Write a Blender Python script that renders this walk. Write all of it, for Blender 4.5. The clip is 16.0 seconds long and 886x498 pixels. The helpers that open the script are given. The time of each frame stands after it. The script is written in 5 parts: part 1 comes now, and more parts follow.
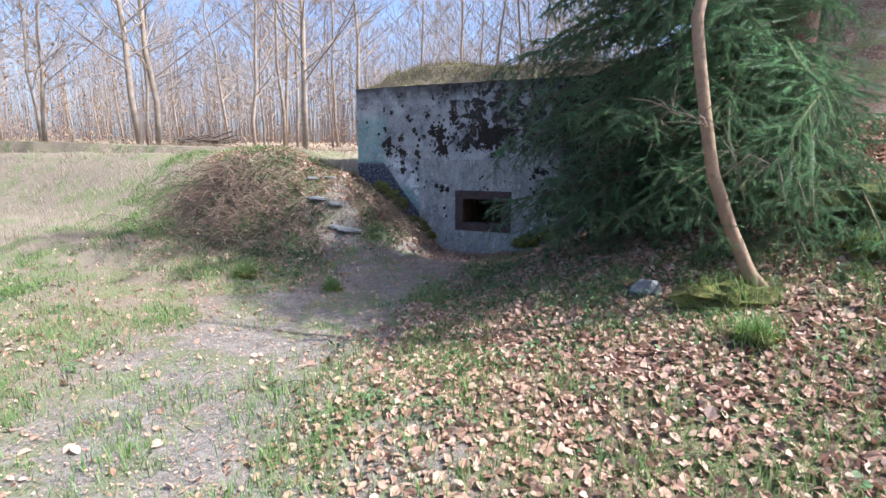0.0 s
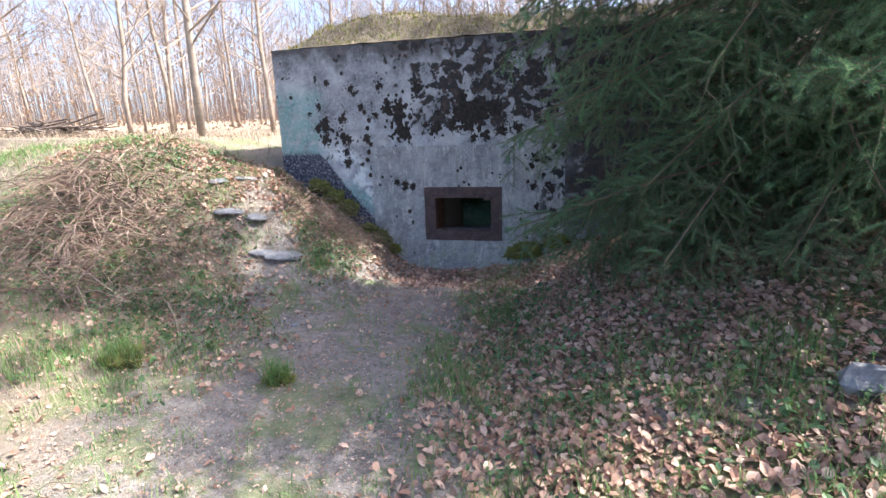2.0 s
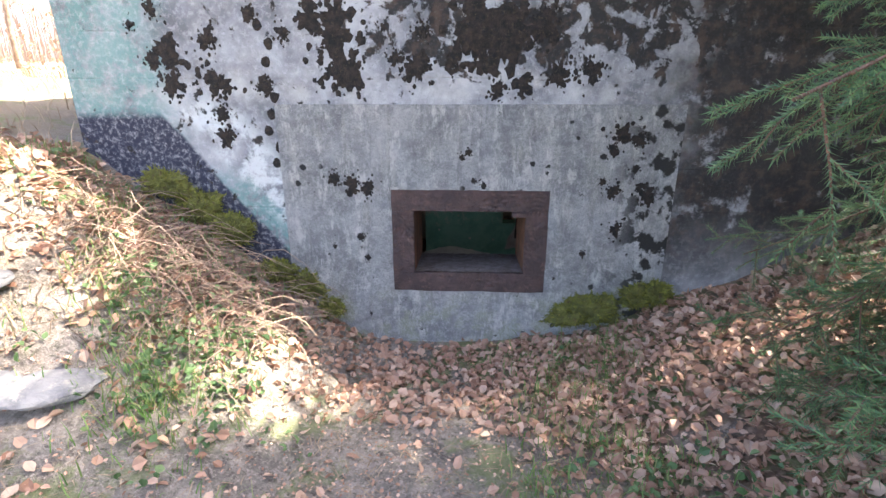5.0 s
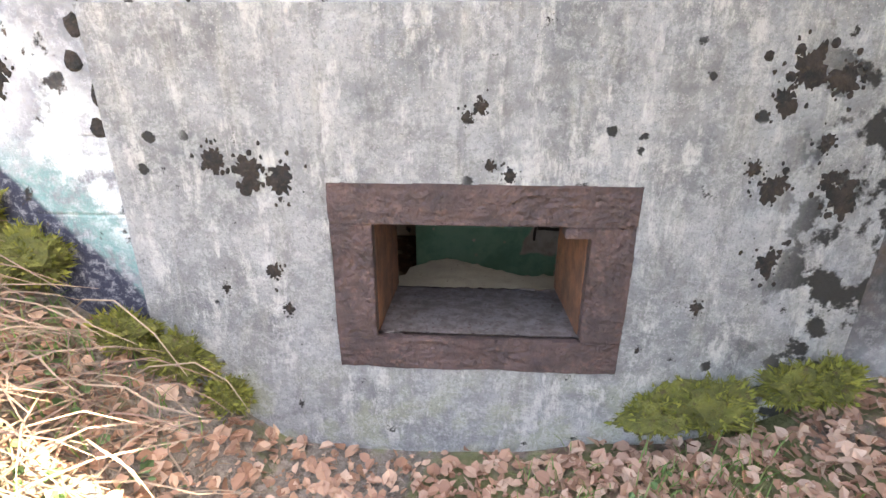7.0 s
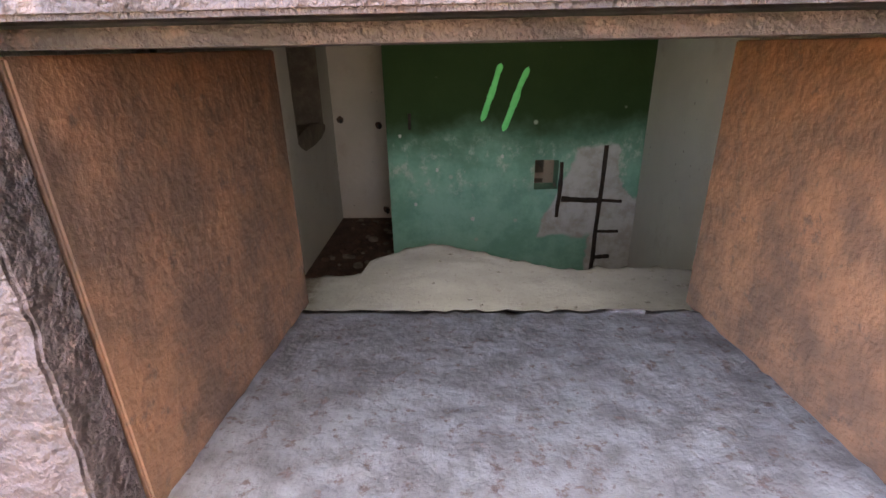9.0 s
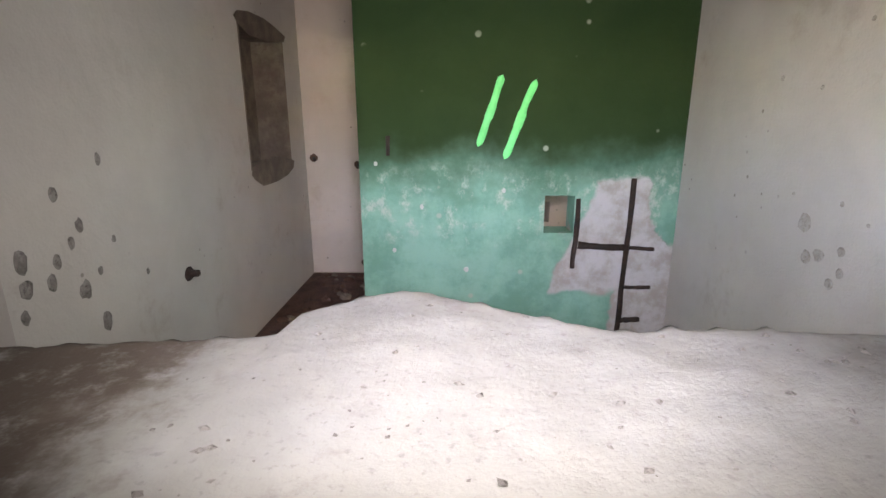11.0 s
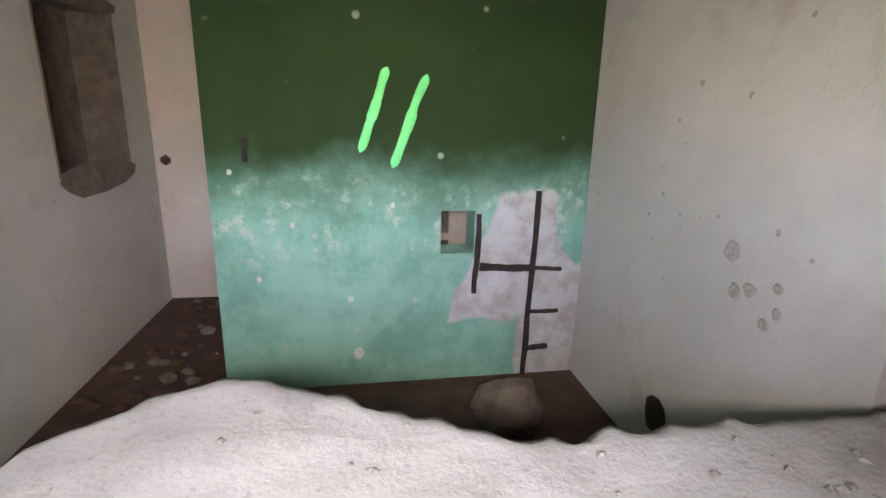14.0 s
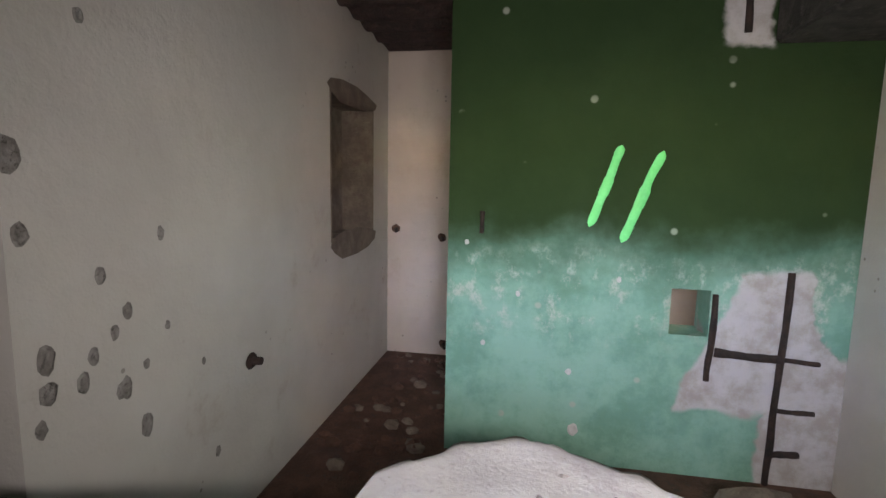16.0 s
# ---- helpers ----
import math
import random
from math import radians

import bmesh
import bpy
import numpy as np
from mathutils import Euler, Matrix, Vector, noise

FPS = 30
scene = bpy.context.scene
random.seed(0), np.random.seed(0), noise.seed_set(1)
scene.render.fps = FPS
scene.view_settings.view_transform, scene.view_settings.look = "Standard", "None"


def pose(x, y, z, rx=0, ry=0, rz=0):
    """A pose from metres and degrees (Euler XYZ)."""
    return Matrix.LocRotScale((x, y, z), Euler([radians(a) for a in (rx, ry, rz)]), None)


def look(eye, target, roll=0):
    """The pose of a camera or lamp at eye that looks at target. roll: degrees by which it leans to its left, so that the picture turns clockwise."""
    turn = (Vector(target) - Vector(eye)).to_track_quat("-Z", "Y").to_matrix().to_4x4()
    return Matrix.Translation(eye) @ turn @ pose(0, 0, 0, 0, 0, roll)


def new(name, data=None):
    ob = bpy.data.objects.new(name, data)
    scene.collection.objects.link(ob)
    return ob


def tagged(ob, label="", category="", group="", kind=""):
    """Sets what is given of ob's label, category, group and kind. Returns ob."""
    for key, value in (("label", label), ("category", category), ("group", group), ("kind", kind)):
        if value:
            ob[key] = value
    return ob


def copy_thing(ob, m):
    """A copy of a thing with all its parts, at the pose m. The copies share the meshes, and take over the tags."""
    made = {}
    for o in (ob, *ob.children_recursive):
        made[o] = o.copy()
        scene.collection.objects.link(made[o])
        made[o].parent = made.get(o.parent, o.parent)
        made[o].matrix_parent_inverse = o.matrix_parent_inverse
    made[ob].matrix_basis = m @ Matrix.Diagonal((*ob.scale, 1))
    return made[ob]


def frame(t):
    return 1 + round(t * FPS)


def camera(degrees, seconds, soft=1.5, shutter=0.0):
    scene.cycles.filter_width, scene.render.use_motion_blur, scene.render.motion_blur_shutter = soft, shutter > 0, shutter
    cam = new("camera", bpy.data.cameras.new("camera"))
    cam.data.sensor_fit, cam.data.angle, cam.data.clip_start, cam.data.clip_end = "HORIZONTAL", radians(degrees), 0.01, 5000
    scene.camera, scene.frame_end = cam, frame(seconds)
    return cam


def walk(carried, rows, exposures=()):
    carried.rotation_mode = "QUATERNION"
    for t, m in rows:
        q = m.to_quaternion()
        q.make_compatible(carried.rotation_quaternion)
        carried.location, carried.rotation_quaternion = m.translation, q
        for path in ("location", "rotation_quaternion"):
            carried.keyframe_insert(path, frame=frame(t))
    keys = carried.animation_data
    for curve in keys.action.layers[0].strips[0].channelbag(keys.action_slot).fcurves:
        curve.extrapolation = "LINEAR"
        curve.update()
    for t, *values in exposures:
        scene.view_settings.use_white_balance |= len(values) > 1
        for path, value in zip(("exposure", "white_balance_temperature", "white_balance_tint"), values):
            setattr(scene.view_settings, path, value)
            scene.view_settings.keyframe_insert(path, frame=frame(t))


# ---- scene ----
cam = camera(84.5, 16.0)

PATH = [
    (0, (2.428, -7.286, 1.525), (1.658, -5.48, 1.146), 0.1),
    (0.5, (2.02, -6.856, 1.576), (1.34, -5.018, 1.178), -0.2),
    (1, (1.633, -6.447, 1.649), (1.038, -4.584, 1.228), -0.9),
    (1.5, (1.311, -5.978, 1.647), (0.791, -4.099, 1.198), -1.7),
    (2, (1.04, -5.605, 1.671), (0.602, -3.716, 1.181), -2.0),
    (2.5, (0.691, -5.196, 1.706), (0.347, -3.296, 1.185), -2.0),
    (3, (0.464, -4.762, 1.668), (0.19, -2.853, 1.137), -2.0),
    (3.5, (0.325, -4.218, 1.654), (0.119, -2.307, 1.101), -1.5),
    (4, (0.135, -3.706, 1.645), (0.014, -1.798, 1.058), -0.5),
    (4.5, (-0.035, -3.286, 1.594), (-0.107, -1.381, 0.989), -0.1),
    (5, (-0.012, -2.797, 1.586), (-0.11, -0.912, 0.925), -0.1),
    (5.2, (-0.013, -2.641, 1.569), (-0.102, -0.754, 0.914), -0.1),
    (7.3, (-0.042, -1.234, 1.303), (-0.14, 0.609, 0.533), 0.1),
    (7.5, (-0.03, -1.129, 1.306), (-0.102, 0.676, 0.448), 0.2),
    (8, (-0.059, -0.811, 1.148), (-0.124, 1.009, 0.321), -1.0),
    (8.2, (-0.093, -0.623, 1.101), (-0.158, 1.165, 0.208), -1.5),
    (9.0, (-0.06, -0.27, 0.83), (-0.13, 1.55, 0.07), -1.2),
    (9.6, (-0.03, 0.03, 0.66), (-0.12, 1.88, -0.05), -1.0),
    (10.3, (-0.017, 0.283, 0.516), (-0.127, 2.167, -0.147), -0.9),
    (10.5, (0.009, 0.299, 0.516), (-0.113, 2.195, -0.108), -1.1),
    (11, (-0.038, 0.33, 0.529), (-0.086, 2.264, 0.02), -0.2),
    (11.5, (-0.034, 0.422, 0.551), (-0.032, 2.376, 0.127), 0.3),
    (12, (-0.044, 0.502, 0.571), (0.025, 2.467, 0.2), 0.6),
    (12.5, (-0.045, 0.59, 0.581), (0.133, 2.549, 0.219), 0.7),
    (13, (-0.001, 0.645, 0.584), (0.285, 2.583, 0.182), 0.6),
    (13.5, (0.033, 0.691, 0.56), (0.384, 2.605, 0.095), 0.9),
    (13.8, (0.066, 0.733, 0.545), (0.423, 2.632, 0.031), 0.5),
    (14, (0.06, 0.725, 0.541), (0.399, 2.629, 0.029), 1.4),
    (14.5, (-0.009, 0.746, 0.539), (0.208, 2.665, 0.022), 1.1),
    (15, (-0.075, 0.74, 0.562), (-0.06, 2.682, 0.083), 0.2),
    (15.5, (-0.115, 0.706, 0.581), (-0.302, 2.66, 0.199), -0.1),
    (16, (-0.166, 0.672, 0.553), (-0.509, 2.626, 0.304), 1.1),
]
walk(cam, [(t, look(eye, target, roll)) for t, eye, target, roll in PATH],
     exposures=[(0, 1.3, 5600, 10), (1.5, 1.7, 5800, 11), (3.0, 2.5, 6200, 12), (5.0, 3.15, 6900, 12), (7.3, 4.25, 8700, 13), (8.2, 4.4, 8700, 13),
                (10.1, 7.5, 7300, 16), (10.5, 7.5, 7300, 19), (12.0, 7.5, 7300, 19), (14.0, 7.5, 7300, 19), (16, 7.3, 7300, 19)])

# ---- light ----
SUN_EL, SUN_AZ = 52.0, (0.93, 0.25)
world = bpy.data.worlds.new("world")
scene.world = world
world.use_nodes = True
wn = world.node_tree.nodes
sky = wn.new("ShaderNodeTexSky")
sky.sky_type, sky.sun_disc = "NISHITA", False
sky.sun_elevation = radians(SUN_EL)
sky.sun_rotation = math.atan2(SUN_AZ[0], SUN_AZ[1])
sky.air_density, sky.dust_density = 0.7, 4.0
wn["Background"].inputs["Strength"].default_value = 0.15
world.node_tree.links.new(sky.outputs[0], wn["Background"].inputs[0])
sun_data = bpy.data.lights.new("sun", "SUN")
sun_data.energy, sun_data.angle, sun_data.color = 5.0, radians(0.6), (1.0, 0.93, 0.82)
sun = new("sun", sun_data)
d = Vector((SUN_AZ[0], SUN_AZ[1], math.tan(radians(SUN_EL)) * math.hypot(*SUN_AZ))).normalized()
sun.matrix_world = look(d * 40, (0, 0, 0))


def window_light(name, eye, target, w, h, watts, colour, spread=180):
    """The sky's light in an opening."""
    data = bpy.data.lights.new(name, "AREA")
    data.shape, data.size, data.size_y, data.energy, data.color = "RECTANGLE", w, h, watts, colour
    data.spread = radians(spread)
    ob = new(name, data)
    ob.matrix_world = look(eye, target)
    return ob


window_light("embrasure_daylight", (0, 0.47, 0.63), (0, 1.47, 0.42), 0.56, 0.09, 0.095, (0.90, 0.93, 0.96), 118)
window_light("doorway_daylight", (1.75, 4.45, 0.35), (1.2, 2.9, 0.1), 0.8, 1.7, 0.26, (1.0, 0.86, 0.76))


# ---- materials ----
def mat(name, rough=0.9, metal=0.0):
    m = bpy.data.materials.new(name)
    m.use_nodes = True
    b = m.node_tree.nodes["Principled BSDF"]
    b.inputs["Roughness"].default_value, b.inputs["Metallic"].default_value = rough, metal
    return m, m.node_tree, b


class N:
    """Short hand for building node trees."""

    def __init__(self, tree):
        self.t = tree
        self.geo = tree.nodes.new("ShaderNodeNewGeometry")
        self.pos = self.geo.outputs["Position"]

    def node(self, kind, **props):
        n = self.t.nodes.new(kind)
        for k, v in props.items():
            setattr(n, k, v)
        return n

    def put(self, sock, v):
        if isinstance(v, bpy.types.NodeSocket):
            self.t.links.new(v, sock)
        else:
            sock.default_value = v

    def noise(self, scale, detail=4, rough=0.6, vec=None, dist=0.0):
        n = self.node("ShaderNodeTexNoise")
        self.put(n.inputs["Vector"], vec or self.pos)
        n.inputs["Scale"].default_value, n.inputs["Detail"].default_value = scale, detail
        n.inputs["Roughness"].default_value, n.inputs["Distortion"].default_value = rough, dist
        return n.outputs["Fac"]

    def voronoi(self, scale, vec=None):
        n = self.node("ShaderNodeTexVoronoi")
        self.put(n.inputs["Vector"], vec or self.pos)
        n.inputs["Scale"].default_value = scale
        return n.outputs["Distance"]

    def ramp(self, v, a, b):
        """0 below a, 1 above b (or the other way round where b < a)."""
        n = self.node("ShaderNodeMapRange", interpolation_type="SMOOTHSTEP")
        self.put(n.inputs[0], v)
        lo, hi, t0, t1 = (a, b, 0, 1) if a < b else (b, a, 1, 0)
        for i, x in enumerate((lo, hi, t0, t1)):
            n.inputs[i + 1].default_value = x
        return n.outputs[0]

    def math(self, op, a, b=0.0):
        n = self.node("ShaderNodeMath", operation=op)
        self.put(n.inputs[0], a)
        self.put(n.inputs[1], b)
        return n.outputs[0]

    def mix(self, f, a, b):
        n = self.node("ShaderNodeMix", data_type="RGBA")
        self.put(n.inputs[0], f)
        for s, v in ((n.inputs[6], a), (n.inputs[7], b)):
            self.put(s, (*v, 1) if isinstance(v, tuple) else v)
        return n.outputs[2]

    def xyz(self):
        n = self.node("ShaderNodeSeparateXYZ")
        self.put(n.inputs[0], self.pos)
        return n.outputs

    def scaled(self, x, y, z):
        n = self.node("ShaderNodeVectorMath", operation="MULTIPLY")
        self.put(n.inputs[0], self.pos)
        n.inputs[1].default_value = (x, y, z)
        return n.outputs[0]

    def bump(self, h, bsdf, dist=0.01, strength=0.8):
        n = self.node("ShaderNodeBump")
        n.inputs["Distance"].default_value, n.inputs["Strength"].default_value = dist, strength
        self.put(n.inputs["Height"], h)
        self.put(bsdf.inputs["Normal"], n.outputs[0])

    def island(self):
        return self.geo.outputs["Random Per Island"]


def simple(name, c1, c2, scale=8.0, rough=0.9, metal=0.0, bump=0.006, c3=None, fine=90.0):
    m, t, b = mat(name, rough, metal)
    n = N(t)
    col = n.mix(n.ramp(n.noise(scale, 6, 0.65), 0.35, 0.65), c1, c2)
    if c3:
        col = n.mix(n.ramp(n.noise(scale * 2.7, 5, 0.7), 0.54, 0.66), col, c3)
    col = n.mix(n.math("MULTIPLY", n.noise(fine, 3), 0.35), col, tuple(x * 0.45 for x in c1))
    n.put(b.inputs["Base Color"], col)
    n.bump(n.math("ADD", n.noise(scale * 3, 6), n.math("MULTIPLY", n.noise(fine, 3), 0.5)), b, bump)
    return m


def bunker_concrete():
    m, t, b = mat("weathered_concrete", 0.93)
    n = N(t)
    x, y, z = n.xyz()
    col = n.mix(n.ramp(n.noise(2.2, 7, 0.65), 0.35, 0.68), (0.13, 0.133, 0.145), (0.38, 0.385, 0.40))
    boards = n.math("FRACT", n.math("MULTIPLY", z, 4.1))
    line = n.ramp(n.math("ABSOLUTE", n.math("SUBTRACT", boards, 0.5)), 0.035, 0.0)
    line = n.math("MULTIPLY", line, n.ramp(n.noise(3, 3), 0.45, 0.6))
    col = n.mix(n.math("MULTIPLY", line, 0.4), col, (0.12, 0.12, 0.12))
    wob = n.math("MULTIPLY", n.math("SUBTRACT", n.noise(2.6, 5, 0.6), 0.5), 0.9)
    # pale lime bloom along the casting joint
    zz = n.math("ADD", z, n.math("MULTIPLY", wob, 0.25))
    band = n.math("MULTIPLY", n.ramp(zz, 1.40, 1.50), n.ramp(zz, 1.66, 1.54))
    col = n.mix(n.math("MULTIPLY", band, n.math("MULTIPLY", n.ramp(n.noise(5, 4), 0.4, 0.65), 0.55)), col, (0.50, 0.49, 0.47))
    # faded camouflage paint towards the open corner
    dx = n.math("ADD", x, n.math("MULTIPLY", wob, 0.5))
    teal_zone = n.math("MULTIPLY", n.ramp(dx, -1.55, -1.85), n.ramp(z, 2.25, 2.0))
    edge = n.math("ADD", n.math("ADD", z, n.math("MULTIPLY", x, 1.25)), 0.375)
    edge = n.math("ADD", edge, n.math("MULTIPLY", wob, 0.16))
    strip = n.math("MULTIPLY", n.ramp(edge, -0.52, -0.46), n.math("MULTIPLY", n.ramp(edge, -0.12, -0.24), n.ramp(z, 1.15, 0.95)))
    out = n.ramp(x, -1.02, -1.06)
    teal = n.math("MULTIPLY", n.math("MAXIMUM", teal_zone, strip), n.ramp(n.noise(9, 6, 0.75), 0.36, 0.54))
    col = n.mix(n.math("MULTIPLY", n.math("MULTIPLY", teal, out), 0.75), col, (0.13, 0.27, 0.25))
    white = n.math("MULTIPLY", n.math("MULTIPLY", n.ramp(edge, -0.34, -0.22), n.ramp(edge, 0.25, 0.0)), out)
    col = n.mix(n.math("MULTIPLY", n.math("MULTIPLY", white, n.ramp(n.noise(7, 5, 0.7), 0.42, 0.56)), n.ramp(z, 1.55, 1.4)), col, (0.52, 0.55, 0.55))
    navy = n.math("MULTIPLY", n.math("MULTIPLY", n.ramp(edge, -0.42, -0.47), n.ramp(z, 1.42, 1.36)), out)
    col = n.mix(n.math("MULTIPLY", navy, n.ramp(n.noise(9, 7, 0.75), 0.24, 0.36)), col, (0.025, 0.028, 0.050))
    # black moss and lichen clots
    clot = n.noise(6.8, 9, 0.66, None, 0.3)
    zone = n.math("MULTIPLY", n.ramp(n.math("ADD", z, n.math("MULTIPLY", wob, 0.3)), 1.50, 1.75), n.ramp(n.math("ADD", x, wob), -1.3, 0.1))
    thick = n.ramp(n.math("ADD", clot, n.math("MULTIPLY", zone, 0.15)), 0.60, 0.645)
    right = n.math("MULTIPLY", n.ramp(n.math("ADD", x, wob), 0.95, 1.25), 0.97)
    thick = n.math("MULTIPLY", n.math("MAXIMUM", thick, n.math("MULTIPLY", right, n.ramp(n.noise(5, 7, 0.7), 0.33, 0.45))), n.ramp(z, 0.25, 0.9))
    jag = n.math("MULTIPLY", n.math("SUBTRACT", n.noise(38, 4), 0.5), 0.28)
    dots = n.math("MULTIPLY", n.ramp(n.math("ADD", n.voronoi(9.0), jag), 0.24, 0.19), n.math("MULTIPLY", n.ramp(n.noise(2.5, 2), 0.50, 0.56), n.ramp(z, 1.92, 2.05)))
    mix_top = n.math("MULTIPLY", n.ramp(n.math("ADD", z, wob), 2.35, 2.55), 0.75)
    black = n.math("MAXIMUM", n.math("MAXIMUM", thick, dots), mix_top)
    brown = n.mix(n.ramp(n.noise(14, 4), 0.45, 0.65), (0.012, 0.011, 0.010), (0.055, 0.034, 0.024))
    col = n.mix(n.math("MULTIPLY", n.ramp(n.noise(30, 8, 0.8), 0.48, 0.62), 0.45), col, (0.52, 0.52, 0.53))
    col = n.mix(n.math("MULTIPLY", black, 0.96), col, brown)
    col = n.mix(n.math("MULTIPLY", n.ramp(n.noise(60, 4), 0.55, 0.75), 0.5), col, (0.1, 0.1, 0.1))
    n.put(b.inputs["Base Color"], col)
    h = n.math("ADD", n.noise(12, 8, 0.7), n.math("MULTIPLY", n.math("ADD", black, line), -0.25))
    n.bump(n.math("ADD", h, n.math("MULTIPLY", n.noise(110, 3), 0.3)), b, 0.016, 0.9)
    return m


def infill_concrete():
    m, t, b = mat("infill_concrete", 0.93)
    n = N(t)
    x, y, z = n.xyz()
    col = n.mix(n.ramp(n.noise(3.1, 7, 0.65), 0.36, 0.66), (0.22, 0.225, 0.23), (0.43, 0.435, 0.435))
    stain = n.noise(3.0, 5, 0.6, n.scaled(4.0, 1, 0.5))
    col = n.mix(n.math("MULTIPLY", n.ramp(stain, 0.52, 0.66), 0.55), col, (0.50, 0.49, 0.44))
    col = n.mix(n.math("MULTIPLY", n.ramp(n.noise(2.0, 6, 0.7), 0.55, 0.68), 0.6), col, (0.17, 0.175, 0.18))
    run = n.noise(2.4, 7, 0.7, n.scaled(5.0, 1, 0.7))
    col = n.mix(n.math("MULTIPLY", n.ramp(run, 0.5, 0.64), 0.6), col, (0.16, 0.165, 0.175))
    low = n.math("MULTIPLY", n.ramp(n.math("ADD", z, n.math("MULTIPLY", n.noise(5, 4), 0.3)), 0.55, 0.3), n.ramp(n.noise(7, 5), 0.45, 0.6))
    col = n.mix(n.math("MULTIPLY", low, 0.6), col, (0.36, 0.38, 0.26))
    clot = n.math("MULTIPLY", n.ramp(n.noise(9, 9, 0.75), 0.635, 0.66), 1.0)
    side = n.math("MULTIPLY", n.ramp(x, 0.75, 1.0), n.ramp(n.noise(8, 5, 0.6), 0.50, 0.56))
    jag = n.math("MULTIPLY", n.math("SUBTRACT", n.noise(38, 4), 0.5), 0.24)
    dots = n.math("MULTIPLY", n.ramp(n.math("ADD", n.voronoi(7.5), jag), 0.15, 0.12), n.ramp(n.noise(2.1, 2), 0.52, 0.55))
    black = n.math("MAXIMUM", n.math("MAXIMUM", clot, side), dots)
    col = n.mix(n.math("MULTIPLY", n.ramp(n.noise(34, 8, 0.8), 0.46, 0.62), 0.5), col, (0.60, 0.60, 0.585))
    col = n.mix(n.math("MULTIPLY", n.ramp(n.noise(75, 5, 0.8), 0.50, 0.62), 0.5), col, (0.17, 0.17, 0.165))
    lime = n.math("MULTIPLY", n.ramp(n.noise(3.2, 8, 0.75, n.scaled(2.6, 1, 0.8)), 0.52, 0.60), n.ramp(n.noise(19, 7, 0.8), 0.40, 0.58))
    col = n.mix(n.math("MULTIPLY", lime, 0.75), col, (0.66, 0.65, 0.62))
    col = n.mix(n.math("MULTIPLY", n.ramp(n.voronoi(95), 0.20, 0.10), n.ramp(n.noise(6, 4), 0.42, 0.55)), col, (0.55, 0.54, 0.50))
    col = n.mix(black, col, (0.03, 0.03, 0.028))
    n.put(b.inputs["Base Color"], col)
    h = n.math("ADD", n.noise(14, 8, 0.75), n.math("MULTIPLY", black, -0.3))
    n.bump(n.math("ADD", h, n.math("MULTIPLY", n.noise(110, 4, 0.7), 0.8)), b, 0.03, 1.0)
    return m


def ground_mat():
    m, t, b = mat("forest_ground", 0.97)
    n = N(t)
    x, y, z = n.xyz()
    soil = n.mix(n.ramp(n.noise(7, 7, 0.7), 0.35, 0.65), (0.17, 0.15, 0.135), (0.33, 0.295, 0.26))
    litter = n.mix(n.ramp(n.voronoi(26), 0.1, 0.5), (0.36, 0.24, 0.17), (0.16, 0.10, 0.07))
    soil = n.mix(n.math("MULTIPLY", n.ramp(n.noise(48, 6, 0.8), 0.50, 0.60), 0.8), soil, (0.40, 0.36, 0.32))
    soil = n.mix(n.math("MULTIPLY", n.ramp(n.noise(33, 6, 0.8), 0.53, 0.62), 0.8), soil, (0.09, 0.075, 0.06))
    straw = n.mix(n.noise(40, 4, 0.6), (0.33, 0.27, 0.19), (0.19, 0.15, 0.11))
    grass = n.mix(n.noise(30, 5, 0.7), (0.09, 0.15, 0.04), (0.22, 0.25, 0.09))
    w = n.math("MULTIPLY", n.math("SUBTRACT", n.noise(1.3, 5, 0.65), 0.5), 3.2)
    rightside = n.ramp(n.math("ADD", n.math("ADD", n.math("MULTIPLY", y, 0.28), x), w), -0.3, 0.5)
    leftside = n.ramp(n.math("ADD", n.math("MULTIPLY", n.math("ADD", y, 3.0), 0.25), n.math("ADD", x, n.math("MULTIPLY", w, 0.6))), -1.2, -2.4)
    col = n.mix(leftside, soil, straw)
    col = n.mix(n.math("MULTIPLY", rightside, n.ramp(n.noise(3.5, 4), 0.3, 0.5)), col, litter)
    col = n.mix(n.math("MULTIPLY", n.ramp(n.noise(1.7, 7, 0.75), 0.48, 0.58), 0.7), col, grass)
    far = n.ramp(n.math("SUBTRACT", n.math("MULTIPLY", x, -1.0), y), 3.0, 9.0)
    fieldc = n.mix(n.ramp(n.noise(0.6, 6, 0.7), 0.4, 0.62), (0.36, 0.25, 0.18), (0.37, 0.31, 0.20))
    fary = n.math("MULTIPLY", n.ramp(y, 1.5, 5.0), n.ramp(x, 1.0, -2.0))
    col = n.mix(fary, col, fieldc)
    n.put(b.inputs["Base Color"], n.mix(n.math("MULTIPLY", n.noise(120, 3), 0.45), col, (0.05, 0.04, 0.03)))
    n.bump(n.math("ADD", n.noise(22, 8, 0.75), n.math("MULTIPLY", n.noise(120, 3), 0.5)), b, 0.03, 1.0)
    return m


